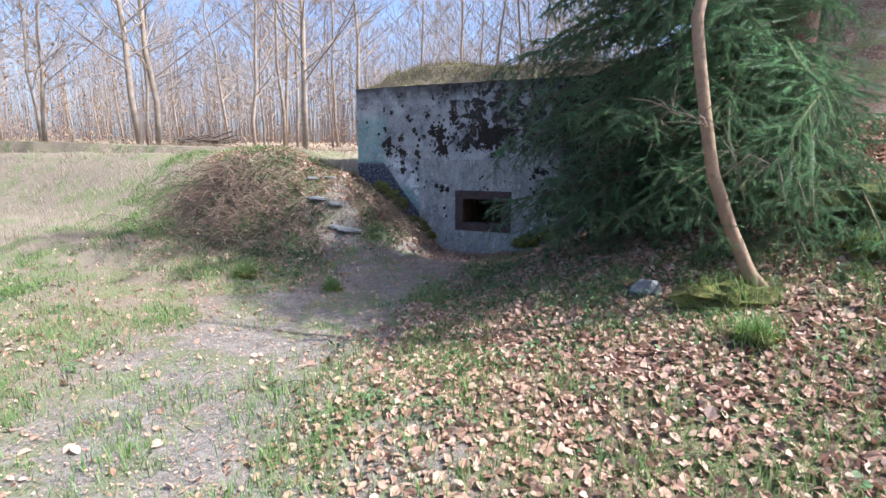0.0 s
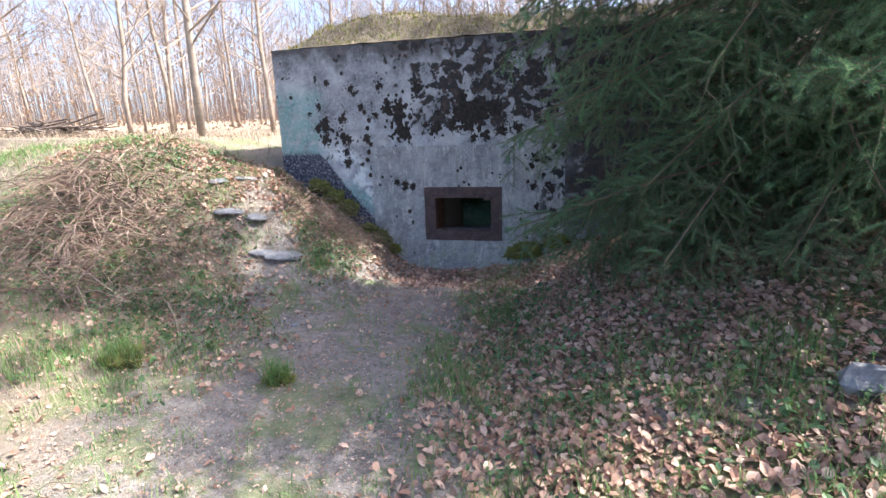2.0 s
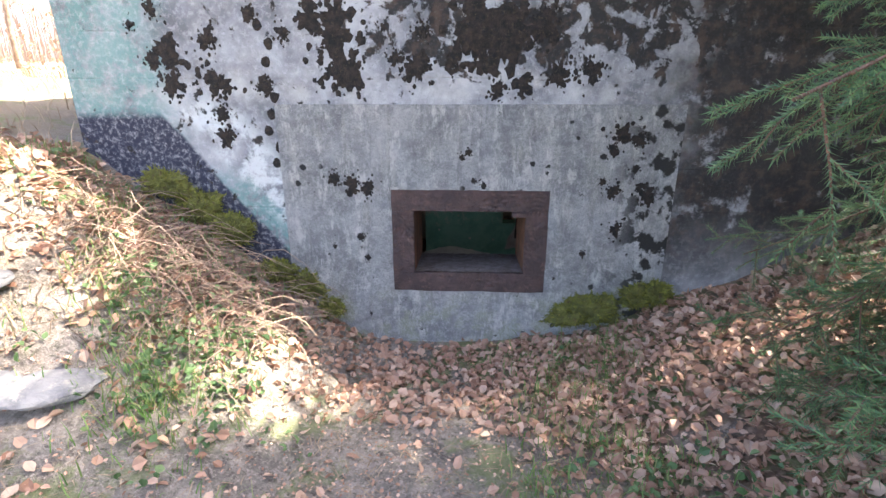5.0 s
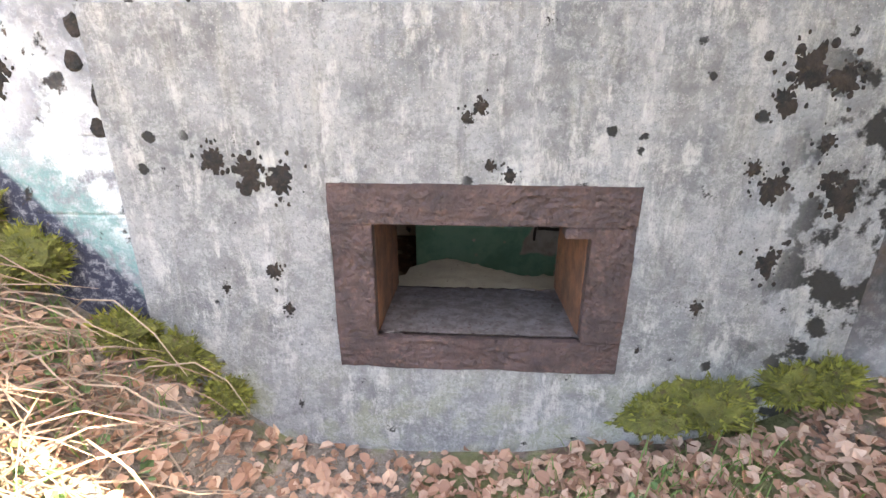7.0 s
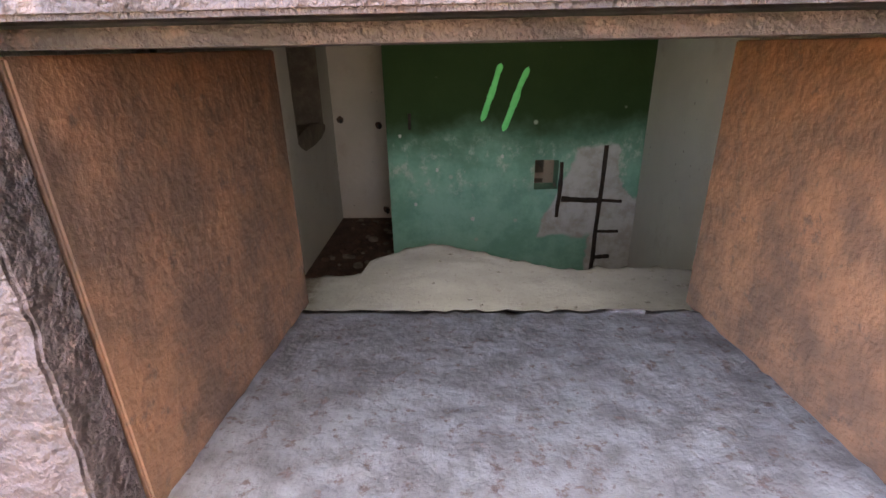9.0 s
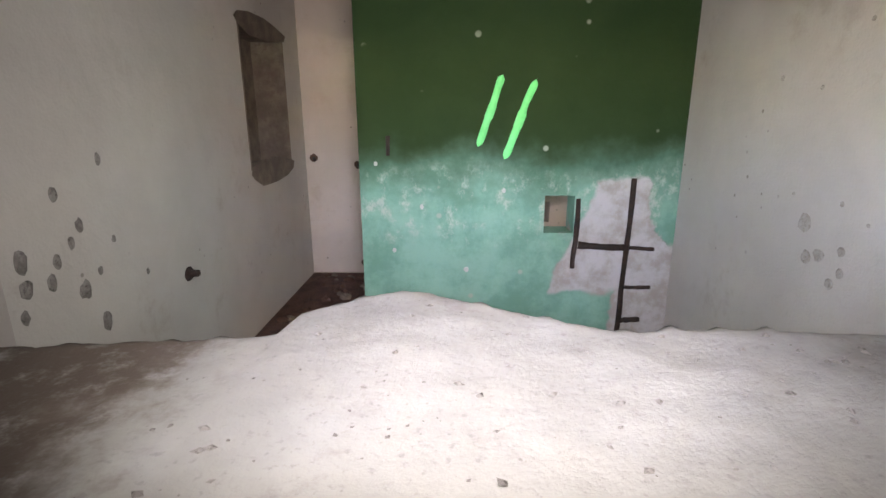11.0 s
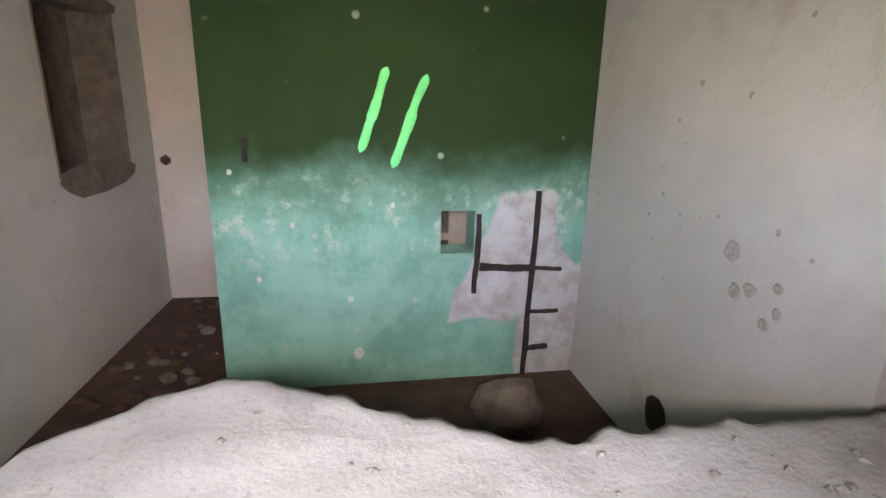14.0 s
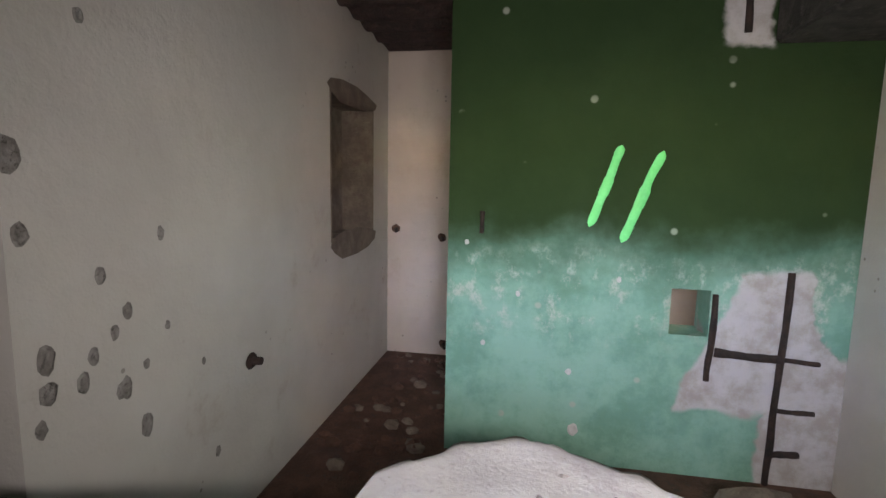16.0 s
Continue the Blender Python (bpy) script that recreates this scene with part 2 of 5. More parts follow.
def plaster(name, base, dirt, smoke=True):
    m, t, b = mat(name, 0.85)
    n = N(t)
    col = n.mix(n.ramp(n.noise(1.6, 6, 0.6), 0.35, 0.7), base, tuple(v * 0.86 for v in base))
    col = n.mix(n.math("MULTIPLY", n.ramp(n.noise(3.4, 7, 0.7), 0.56, 0.72), 0.55), col, dirt)
    specks = n.math("MULTIPLY", n.ramp(n.voronoi(16), 0.13, 0.08), n.ramp(n.noise(2.3, 2), 0.54, 0.6))
    col = n.mix(n.math("MULTIPLY", specks, 0.7), col, (0.16, 0.13, 0.11))
    n.put(b.inputs["Base Color"], col)
    n.bump(n.math("ADD", n.noise(18, 6, 0.6), n.math("MULTIPLY", n.noise(90, 3), 0.3)), b, 0.006, 0.7)
    return m


def green_paint():
    m, t, b = mat("flaking_green_paint", 0.9)
    b.inputs["Specular IOR Level"].default_value = 0.2
    n = N(t)
    x, y, z = n.xyz()
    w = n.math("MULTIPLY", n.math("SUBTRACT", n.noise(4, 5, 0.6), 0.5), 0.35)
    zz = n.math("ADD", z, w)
    # darker green paint above, deepened further to paint in the light's upward falloff
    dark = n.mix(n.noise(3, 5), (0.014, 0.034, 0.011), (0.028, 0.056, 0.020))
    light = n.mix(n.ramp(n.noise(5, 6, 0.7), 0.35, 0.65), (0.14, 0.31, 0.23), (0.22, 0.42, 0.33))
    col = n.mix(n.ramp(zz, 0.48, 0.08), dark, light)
    pale = n.math("MULTIPLY", n.ramp(n.noise(11, 6, 0.75, n.scaled(1, 1, 0.8)), 0.50, 0.66),
                  n.math("MULTIPLY", n.ramp(zz, 0.34, 0.18), n.ramp(zz, -0.12, 0.05)))
    col = n.mix(n.math("MULTIPLY", pale, 0.9), col, (0.40, 0.47, 0.41))
    flakes = n.math("MULTIPLY", n.ramp(n.voronoi(7), 0.13, 0.07), n.ramp(n.noise(4, 3), 0.45, 0.55))
    col = n.mix(n.math("MULTIPLY", flakes, 0.7), col, (0.38, 0.41, 0.35))
    # plaster laid bare over the iron bars
    u = n.math("ADD", n.math("SUBTRACT", x, n.math("MULTIPLY", z, 0.02)), n.math("MULTIPLY", w, 0.55))
    zb = n.math("ADD", z, n.math("MULTIPLY", w, 0.5))
    upper = n.math("MULTIPLY", n.math("MULTIPLY", n.ramp(n.math("SUBTRACT", u, n.math("MULTIPLY", zb, 0.35)), 0.545, 0.565), n.ramp(zb, 0.26, 0.23)),
                   n.math("MULTIPLY", n.ramp(zb, -0.34, -0.31), n.ramp(n.math("ADD", u, n.math("MULTIPLY", zb, 0.42)), 0.99, 0.97)))
    lower = n.math("MULTIPLY", n.math("MULTIPLY", n.ramp(u, 0.755, 0.775), n.ramp(zb, -0.2, -0.3)), n.ramp(zb, -0.68, -0.62))
    band = n.math("MULTIPLY", n.math("MULTIPLY", n.ramp(u, 0.76, 0.78), n.ramp(zb, -0.05, -0.1)), n.ramp(zb, -0.7, -0.6))
    bare = n.math("MAXIMUM", n.math("MAXIMUM", upper, lower), band)
    ucol = n.mix(n.ramp(n.noise(8, 6, 0.7), 0.4, 0.65), (0.46, 0.45, 0.45), (0.34, 0.31, 0.28))
    top = n.math("MULTIPLY", n.math("MULTIPLY", n.ramp(u, 0.46, 0.49), n.ramp(u, 0.68, 0.65)), n.ramp(zb, 1.07, 1.10))
    col = n.mix(n.math("MAXIMUM", bare, top), col, ucol)
    n.put(b.inputs["Base Color"], col)
    n.bump(n.math("ADD", n.noise(16, 6, 0.65), n.math("MULTIPLY", bare, -0.5)), b, 0.008, 0.8)
    return m


def leafy(name, cols, rough=0.7, trans=0.0):
    m, t, b = mat(name, rough)
    n = N(t)
    r = n.island()
    col = n.mix(n.ramp(r, 0.0, 0.5), cols[0], cols[1])
    col = n.mix(n.ramp(r, 0.5, 1.0), col, cols[2])
    col = n.mix(n.math("MULTIPLY", n.noise(35, 3), 0.5), col, tuple(v * 0.5 for v in cols[0]))
    n.put(b.inputs["Base Color"], col)
    if trans:
        b.inputs["Subsurface Weight"].default_value = 0.0
        tr = n.node("ShaderNodeBsdfTranslucent")
        n.put(tr.inputs["Color"], col)
        mx = n.node("ShaderNodeMixShader")
        mx.inputs[0].default_value = trans
        out = t.nodes["Material Output"]
        t.links.new(b.outputs[0], mx.inputs[1])
        t.links.new(tr.outputs[0], mx.inputs[2])
        t.links.new(mx.outputs[0], out.inputs[0])
    return m


CONC = bunker_concrete()
INFILL = infill_concrete()
GROUND = ground_mat()
RUST = simple("rusted_steel", (0.050, 0.034, 0.034), (0.095, 0.058, 0.054), 9, 0.7, 0.15, 0.03, (0.13, 0.080, 0.068), 60)
RUST_ORANGE = simple("orange_rust", (0.11, 0.055, 0.035), (0.26, 0.115, 0.06), 9, 0.85, 0.1, 0.006, (0.12, 0.06, 0.04), 80)
SILL = simple("scaled_sill_steel", (0.22, 0.18, 0.165), (0.38, 0.33, 0.31), 22, 0.85, 0.0, 0.004, (0.20, 0.12, 0.10), 90)
DARKIRON = simple("dark_iron", (0.02, 0.016, 0.015), (0.05, 0.03, 0.025), 20, 0.8, 0.3, 0.003)
WHITEWALL = plaster("grubby_whitewash", (0.57, 0.54, 0.50), (0.37, 0.31, 0.26))
PINKWALL = plaster("pinkish_whitewash", (0.66, 0.56, 0.49), (0.50, 0.38, 0.30))
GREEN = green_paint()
SPRAY = simple("green_spray_paint", (0.09, 0.72, 0.20), (0.12, 0.80, 0.25), 20, 0.5, 0.0, 0.001)


def shelf_mat():
    """Pale broken concrete, its flanks browned to paint in the shade beside the lit middle."""
    m, t, b = mat("pale_concrete_shaded_flanks", 0.9)
    n = N(t)
    x, y, z = n.xyz()
    col = n.mix(n.ramp(n.noise(2.6, 7, 0.65), 0.35, 0.68), (0.40, 0.39, 0.365), (0.31, 0.30, 0.28))
    col = n.mix(n.math("MULTIPLY", n.ramp(n.noise(7, 7, 0.75), 0.55, 0.68), 0.5), col, (0.27, 0.25, 0.23))
    w = n.math("MULTIPLY", n.math("SUBTRACT", n.noise(4, 6, 0.7), 0.5), 0.7)
    # shade on both sides of the shelf, put into the colour
    flank_shade = n.math("MAXIMUM", n.ramp(n.math("ADD", x, w), -0.42, -0.62), n.math("MULTIPLY", n.ramp(n.math("ADD", x, w), 0.62, 0.95), 0.75))
    col = n.mix(n.math("MULTIPLY", flank_shade, n.ramp(n.noise(9, 6, 0.75), 0.30, 0.52)), col, (0.13, 0.10, 0.08))
    col = n.mix(n.math("MULTIPLY", n.ramp(n.noise(60, 4), 0.56, 0.72), 0.5), col, (0.2, 0.19, 0.18))
    n.put(b.inputs["Base Color"], col)
    n.bump(n.math("ADD", n.noise(16, 7, 0.7), n.math("MULTIPLY", n.noise(110, 3), 0.25)), b, 0.006, 0.8)
    return m


SHELF = shelf_mat()
LICHEN = simple("black_lichen", (0.010, 0.010, 0.010), (0.040, 0.028, 0.022), 22, 1.0, 0.0, 0.02, (0.06, 0.045, 0.03), 150)
SLABMAT = plaster("broken_pale_concrete", (0.50, 0.495, 0.48), (0.26, 0.245, 0.23))
ROUGH = simple("broken_concrete", (0.15, 0.115, 0.09), (0.24, 0.19, 0.15), 9, 0.95, 0.0, 0.02, (0.17, 0.12, 0.10))
SCUFF = simple("scuffed_plaster", (0.40, 0.36, 0.32), (0.50, 0.47, 0.43), 25, 0.95, 0.0, 0.01, (0.30, 0.27, 0.24))
# concrete with the dimness under the ceiling put into its colour
DIMCONC = simple("shade_darkened_concrete", (0.035, 0.033, 0.030), (0.075, 0.070, 0.062), 12, 0.95, 0.0, 0.01, (0.10, 0.09, 0.08))
CHIP = simple("chipped_concrete", (0.20, 0.18, 0.165), (0.33, 0.31, 0.29), 25, 0.95, 0.0, 0.01, (0.10, 0.09, 0.08))
RUBBLE = simple("red_brown_rubble", (0.085, 0.045, 0.032), (0.16, 0.08, 0.055), 8, 0.95, 0.0, 0.03, (0.09, 0.06, 0.05))
STONE = simple("grey_stone", (0.13, 0.13, 0.135), (0.21, 0.21, 0.215), 7, 0.9, 0.0, 0.01, (0.30, 0.29, 0.26))
MOSS = simple("yellow_green_moss", (0.08, 0.085, 0.02), (0.16, 0.16, 0.035), 14, 1.0, 0.0, 0.03, (0.09, 0.065, 0.03), 160)
EARTH = simple("mossy_earth", (0.13, 0.10, 0.07), (0.22, 0.18, 0.12), 6, 1.0, 0.0, 0.04, (0.14, 0.16, 0.035), 90)
BARK = simple("spruce_bark", (0.13, 0.075, 0.055), (0.26, 0.15, 0.11), 9, 0.95, 0.0, 0.03, (0.10, 0.08, 0.07), 60)
ROTWOOD = simple("red_rotten_wood", (0.13, 0.06, 0.04), (0.22, 0.105, 0.065), 7, 0.95, 0.0, 0.03, (0.12, 0.06, 0.04), 60)
PALEBARK = simple("pale_sunlit_bark", (0.24, 0.19, 0.15), (0.38, 0.31, 0.25), 5, 0.9, 0.0, 0.01, (0.22, 0.17, 0.13), 40)
SAPBARK = simple("smooth_brown_bark", (0.23, 0.145, 0.09), (0.33, 0.22, 0.14), 6, 0.8, 0.0, 0.01, (0.20, 0.14, 0.10), 50)
CANE = leafy("dead_canes", ((0.13, 0.085, 0.065), (0.29, 0.22, 0.16), (0.18, 0.10, 0.08)), 0.85, 0.0)
DEADTWIG = simple("dead_twig", (0.12, 0.09, 0.075), (0.21, 0.165, 0.13), 12, 0.95)
NEEDLE = leafy("spruce_needles", ((0.07, 0.15, 0.085), (0.13, 0.25, 0.12), (0.23, 0.37, 0.16)), 0.45, 0.4)
LEAF = leafy("dry_leaves", ((0.28, 0.15, 0.10), (0.45, 0.28, 0.20), (0.60, 0.44, 0.34)), 0.7, 0.2)
GRASS = leafy("grass_blades", ((0.10, 0.20, 0.05), (0.16, 0.28, 0.07), (0.30, 0.32, 0.14)), 0.6, 0.35)
STRAW = leafy("dry_straw", ((0.28, 0.21, 0.14), (0.38, 0.30, 0.21), (0.20, 0.14, 0.10)), 0.85, 0.1)
HERB = leafy("green_herbs", ((0.06, 0.12, 0.045), (0.09, 0.17, 0.06), (0.14, 0.21, 0.08)), 0.55, 0.3)
MOSSTUFT = leafy("moss_tufts", ((0.16, 0.17, 0.03), (0.26, 0.26, 0.05), (0.12, 0.13, 0.03)), 0.95, 0.2)
FARTWIG = leafy("far_bare_wood", ((0.30, 0.22, 0.18), (0.38, 0.29, 0.23), (0.26, 0.21, 0.19)), 0.95, 0.0)


# ---- mesh helpers ----
def part(name, bm, material, parent=None, label="", smooth=False):
    me = bpy.data.meshes.new(name)
    bm.to_mesh(me)
    bm.free()
    if smooth:
        me.shade_smooth()
    me.materials.append(material)
    ob = new(name, me)
    if parent:
        ob.parent = parent
    if label:
        tagged(ob, label)
    return ob


def from_lists(name, verts, faces, material, parent=None, smooth=False):
    me = bpy.data.meshes.new(name)
    me.from_pydata(verts, [], faces)
    if smooth:
        me.shade_smooth()
    me.materials.append(material)
    ob = new(name, me)
    if parent:
        ob.parent = parent
    return ob


def add_box(bm, lo, hi, bevel=0.0):
    r = bmesh.ops.create_cube(bm, size=1.0)
    c = [(a + b) / 2 for a, b in zip(lo, hi)]
    s = [b - a for a, b in zip(lo, hi)]
    for v in r["verts"]:
        v.co = Vector([c[i] + v.co[i] * s[i] for i in range(3)])
    if bevel:
        es = {e for v in r["verts"] for e in v.link_edges}
        bmesh.ops.bevel(bm, geom=list(es), offset=bevel, segments=2, affect="EDGES")
    return bm


def box(name, lo, hi, material, parent=None, bevel=0.0, label=""):
    return part(name, add_box(bmesh.new(), lo, hi, bevel), material, parent, label)


def panel(name, axis, at, thick, us, vs, holes, material, parent=None, label=""):
    """A wall across axis ('x' or 'y') from at to at + thick, over us and up over vs, with openings (u0, u1, v0, v1) right through it."""
    cu = sorted({*us, *(h[0] for h in holes), *(h[1] for h in holes)})
    cv = sorted({*vs, *(h[2] for h in holes), *(h[3] for h in holes)})
    full = {(i, j) for i in range(len(cu) - 1) for j in range(len(cv) - 1)
            if not any(h[0] < (cu[i] + cu[i + 1]) / 2 < h[1] and h[2] < (cv[j] + cv[j + 1]) / 2 < h[3] for h in holes)}
    bm = bmesh.new()
    P = (lambda u, w, v: (u, w, v)) if axis == "y" else (lambda u, w, v: (w, u, v))
    a, b = at, at + thick
    for i, j in sorted(full):
        u0, u1, v0, v1 = cu[i], cu[i + 1], cv[j], cv[j + 1]
        quads = [[(u0, a, v0), (u1, a, v0), (u1, a, v1), (u0, a, v1)], [(u0, b, v0), (u0, b, v1), (u1, b, v1), (u1, b, v0)]]
        if (i - 1, j) not in full:
            quads.append([(u0, a, v0), (u0, a, v1), (u0, b, v1), (u0, b, v0)])
        if (i + 1, j) not in full:
            quads.append([(u1, a, v0), (u1, b, v0), (u1, b, v1), (u1, a, v1)])
        if (i, j - 1) not in full:
            quads.append([(u0, a, v0), (u0, b, v0), (u1, b, v0), (u1, a, v0)])
        if (i, j + 1) not in full:
            quads.append([(u0, a, v1), (u1, a, v1), (u1, b, v1), (u0, b, v1)])
        for q in quads:
            bm.faces.new([bm.verts.new(P(*c)) for c in q])
    bmesh.ops.remove_doubles(bm, verts=bm.verts, dist=1e-5)
    bmesh.ops.recalc_face_normals(bm, faces=bm.faces)
    return part(name, bm, material, parent, label)


def tube(verts, faces, pts, radii, sides=6):
    """Adds a tapered tube along pts to the lists."""
    start = len(verts)
    pts = [Vector(p) for p in pts]
    for k, (p, r) in enumerate(zip(pts, radii)):
        way = (pts[min(k + 1, len(pts) - 1)] - pts[max(k - 1, 0)]).normalized()
        side = way.cross(Vector((0.31, 0.17, 0.93))).normalized()
        up = side.cross(way)
        for s in range(sides):
            a = 2 * math.pi * s / sides
            verts.append(tuple(p + (side * math.cos(a) + up * math.sin(a)) * r))
    for k in range(len(pts) - 1):
        for s in range(sides):
            a, b = start + k * sides + s, start + k * sides + (s + 1) % sides
            faces.append((a, b, b + sides, a + sides))
    faces.append(tuple(start + (len(pts) - 1) * sides + s for s in range(sides)))
    faces.append(tuple(start + s for s in reversed(range(sides))))


def lump(name, at, size, material, seed, parent=None, rough=0.25, cuts=2, label="", floor=-0.5):
    bm = bmesh.new()
    bmesh.ops.create_icosphere(bm, subdivisions=cuts, radius=1.0)
    for v in bm.verts:
        k = 1 + rough * noise.noise(v.co * 1.6 + Vector((seed * 7.1, seed, 3))) + rough * 0.5 * noise.noise(v.co * 4 + Vector((seed, 0, 0)))
        v.co = v.co * k
        v.co.z = max(v.co.z, floor)
        v.co = Vector((v.co.x * size[0], v.co.y * size[1], v.co.z * size[2]))
    ob = part(name, bm, material, parent, label)
    ob.location = at
    return ob


# ---- ground ----
def step(a, b, v):
    t = min(1.0, max(0.0, (v - a) / (b - a)))
    return t * t * (3 - 2 * t)


def hill(x, y, cx, cy, sx, sy):
    return math.exp(-((x - cx) / sx) ** 2 - ((y - cy) / sy) ** 2)


def ground_z(x, y):
    z = 0.05 - 0.02 * step(-3, -6, y)
    # bank against the wall by the open corner, and the brambly mound before it
    z += min(1.12, 0.70 * max(0.0, -0.68 - x)) * step(-2.4, -0.2, y)
    z += 0.22 * hill(x, y, -3.7, -1.2, 1.2, 0.95)
    z += 0.38 * step(-2.0, -4.0, x) * step(-4.8, -2.0, y)
    # trodden gully up the bank
    z -= 0.06 * hill(x, y, -2.0, -1.15, 0.5, 0.6)
    # slope under the spruce
    c = min(0.40, max(0.06, 0.15 + 0.075 * (y + 4)))
    z += c * max(0.0, x - 0.55) ** 1.08 * step(0.4, 1.2, x) - 0.1 * step(6, 14, x) * (x - 6 if x > 6 else 0)
    # hollow under the embrasure
    z -= 0.10 * hill(x, y, 0.0, -0.35, 0.7, 0.55)
    # open field behind
    if y > 0 and x < -2:
        z += 0.028 * math.hypot(x + 2, y) - 0.15 * step(0.5, 5, y)
    if y > 0 and x > -2.3:
        z += 2.2 * step(1.5, 4.0, x) * step(0.2, 3.0, y) * step(9, 5, y)
    z -= 1.9 * hill(x, y, 1.7, 6.0, 1.3, 1.4) * step(4.3, 4.8, y)
    z += 0.05 * noise.noise(Vector((x * 0.9, y * 0.9, 0))) + 0.02 * noise.noise(Vector((x * 3.5, y * 3.5, 4)))
    return z


def ground_sheet():
    def axis(lo, hi, fine, far):
        v, out = 0.0, [0.0]
        for sgn in (1, -1):
            v, s = 0.0, fine
            while abs(v) < far:
                if abs(v) > (hi if sgn > 0 else lo):
                    s *= 1.25
                v += sgn * s
                out.append(v)
        return sorted(out)
    xs, ys = axis(5.0, 6.0, 0.085, 900.0), axis(8.0, 1.5, 0.085, 900.0)
    verts = [(x, y, ground_z(x, y) if abs(x) + abs(y) < 120 else 2.5) for y in ys for x in xs]
    w = len(xs)
    faces = []
    for j in range(len(ys) - 1):
        for i in range(w - 1):
            cx, cy = (xs[i] + xs[i + 1]) / 2, (ys[j] + ys[j + 1]) / 2
            if -2.2 < cx < 3.0 and 0.10 < cy < 4.35:
                continue
            faces.append((j * w + i, j * w + i + 1, (j + 1) * w + i + 1, (j + 1) * w + i))
    ob = from_lists("ground", verts, faces, GROUND, None, True)
    return tagged(ob, "woodland floor of trodden soil, leaf litter and sparse grass", "ground", kind="structure")


ground_sheet()

# ---- bunker shell ----
wall_front = panel("wall_front", "y", 0.0, 0.49, (-2.27, 3.2), (-0.8, 2.60), [(-0.345, 0.345, 0.34, 0.845)], CONC)
tagged(wall_front, "weathered concrete bunker wall with black moss and faded camouflage paint", "wall", kind="structure")
infill = panel("infill_panel", "y", -0.014, 0.012, (-1.10, 1.16), (-0.4, 1.45), [(-0.462, 0.462, 0.333, 0.972)], INFILL)
tagged(infill, "paler rendered concrete panel round the steel embrasure", "wall", kind="structure")
tagged(box("wall_side", (-2.27, 0.492, -0.8), (-1.75, 4.9, 2.6), CONC), "weathered concrete side wall", "wall", kind="structure")
tagged(box("wall_far_side", (2.7, 0.492, -0.8), (3.2, 4.9, 2.6), CONC), "concrete wall against the bank", "wall", kind="structure")
back = panel("wall_back", "y", 3.9, 0.5, (-1.745, 2.695), (-0.6, 1.45), [(1.35, 2.15, -0.6, 1.2), (0.50, 0.66, -0.42, -0.25), (0.50, 0.66, -0.20, -0.05)], PINKWALL)
tagged(back, "pinkish whitewashed back wall with a doorway", "wall", kind="structure")
tagged(box("wall_back_base", (-1.745, 4.41, 1.22), (2.695, 4.9, 2.6), CONC), "concrete over the doorway", "wall", kind="structure")
tagged(box("roof", (-1.745, 0.495, 1.62), (2.695, 4.4, 2.6), CONC), "thick concrete roof slab", "roof", kind="structure")
tagged(box("floor", (-1.745, 0.495, -0.8), (2.695, 4.395, -0.6), RUBBLE), "rubble-strewn concrete floor", "floor", kind="structure")
tagged(box("ceiling", (-1.745, 0.495, 1.452), (2.695, 4.395, 1.615), DIMCONC), "rough concrete ceiling, its colour darkened for the shade up there", "ceiling", kind="structure")

# ---- room behind the embrasure ----
wl = panel("wall_left", "x", -1.12, -0.20, (1.41, 3.895), (-0.6, 1.45), [(2.92, 3.58, 0.27, 1.02)], WHITEWALL)
tagged(wl, "grubby whitewashed wall with chips and a bricked recess", "wall", kind="structure")
tagged(box("recess_back", (-1.36, 2.87, 0.2), (-1.322, 3.63, 1.08), ROUGH), "brown rough back of the wall recess", "wall", kind="structure")
wr = panel("wall_right", "x", 1.04, 0.35, (1.41, 2.69), (-0.6, 1.45), [], WHITEWALL)
tagged(wr, "grubby pale whitewashed wall", "wall", kind="structure")
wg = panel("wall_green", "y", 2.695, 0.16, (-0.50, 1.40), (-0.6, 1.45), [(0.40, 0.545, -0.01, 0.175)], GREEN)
tagged(wg, "partition wall in flaking green paint with a peephole", "wall", kind="structure")
for name, lo, hi in (("niche_cheek_left", (-1.74, 0.495, -0.6), (-1.34, 1.405, 1.45)), ("niche_cheek_right", (1.40, 0.495, -0.6), (1.75, 1.405, 1.45))):
    tagged(box(name, lo, hi, WHITEWALL), "whitewashed cheek of the embrasure bay", "wall", kind="structure")
tagged(box("ceiling_beam", (0.68, 1.42, 1.09), (1.035, 2.69, 1.448), DIMCONC, None, 0.01), "concrete beam under the ceiling, its colour darkened for shade", "beam", kind="structure")


def slab_edge(x):
    """How far into the room the broken shelf reaches."""
    if x < -0.40:
        y = 1.28 + 0.12 * (x + 0.40)
    elif x < -0.13:
        y = 1.40 + 0.15 * math.sin((x + 0.40) / 0.27 * math.pi / 2)
    elif x < 0.31:
        y = 1.55 - 0.545 * (x + 0.13)
    else:
        y = 1.31
    return y + 0.007 * noise.noise(Vector((x * 11, 0, 5))) + 0.006 * noise.noise(Vector((x * 45, 0, 2)))


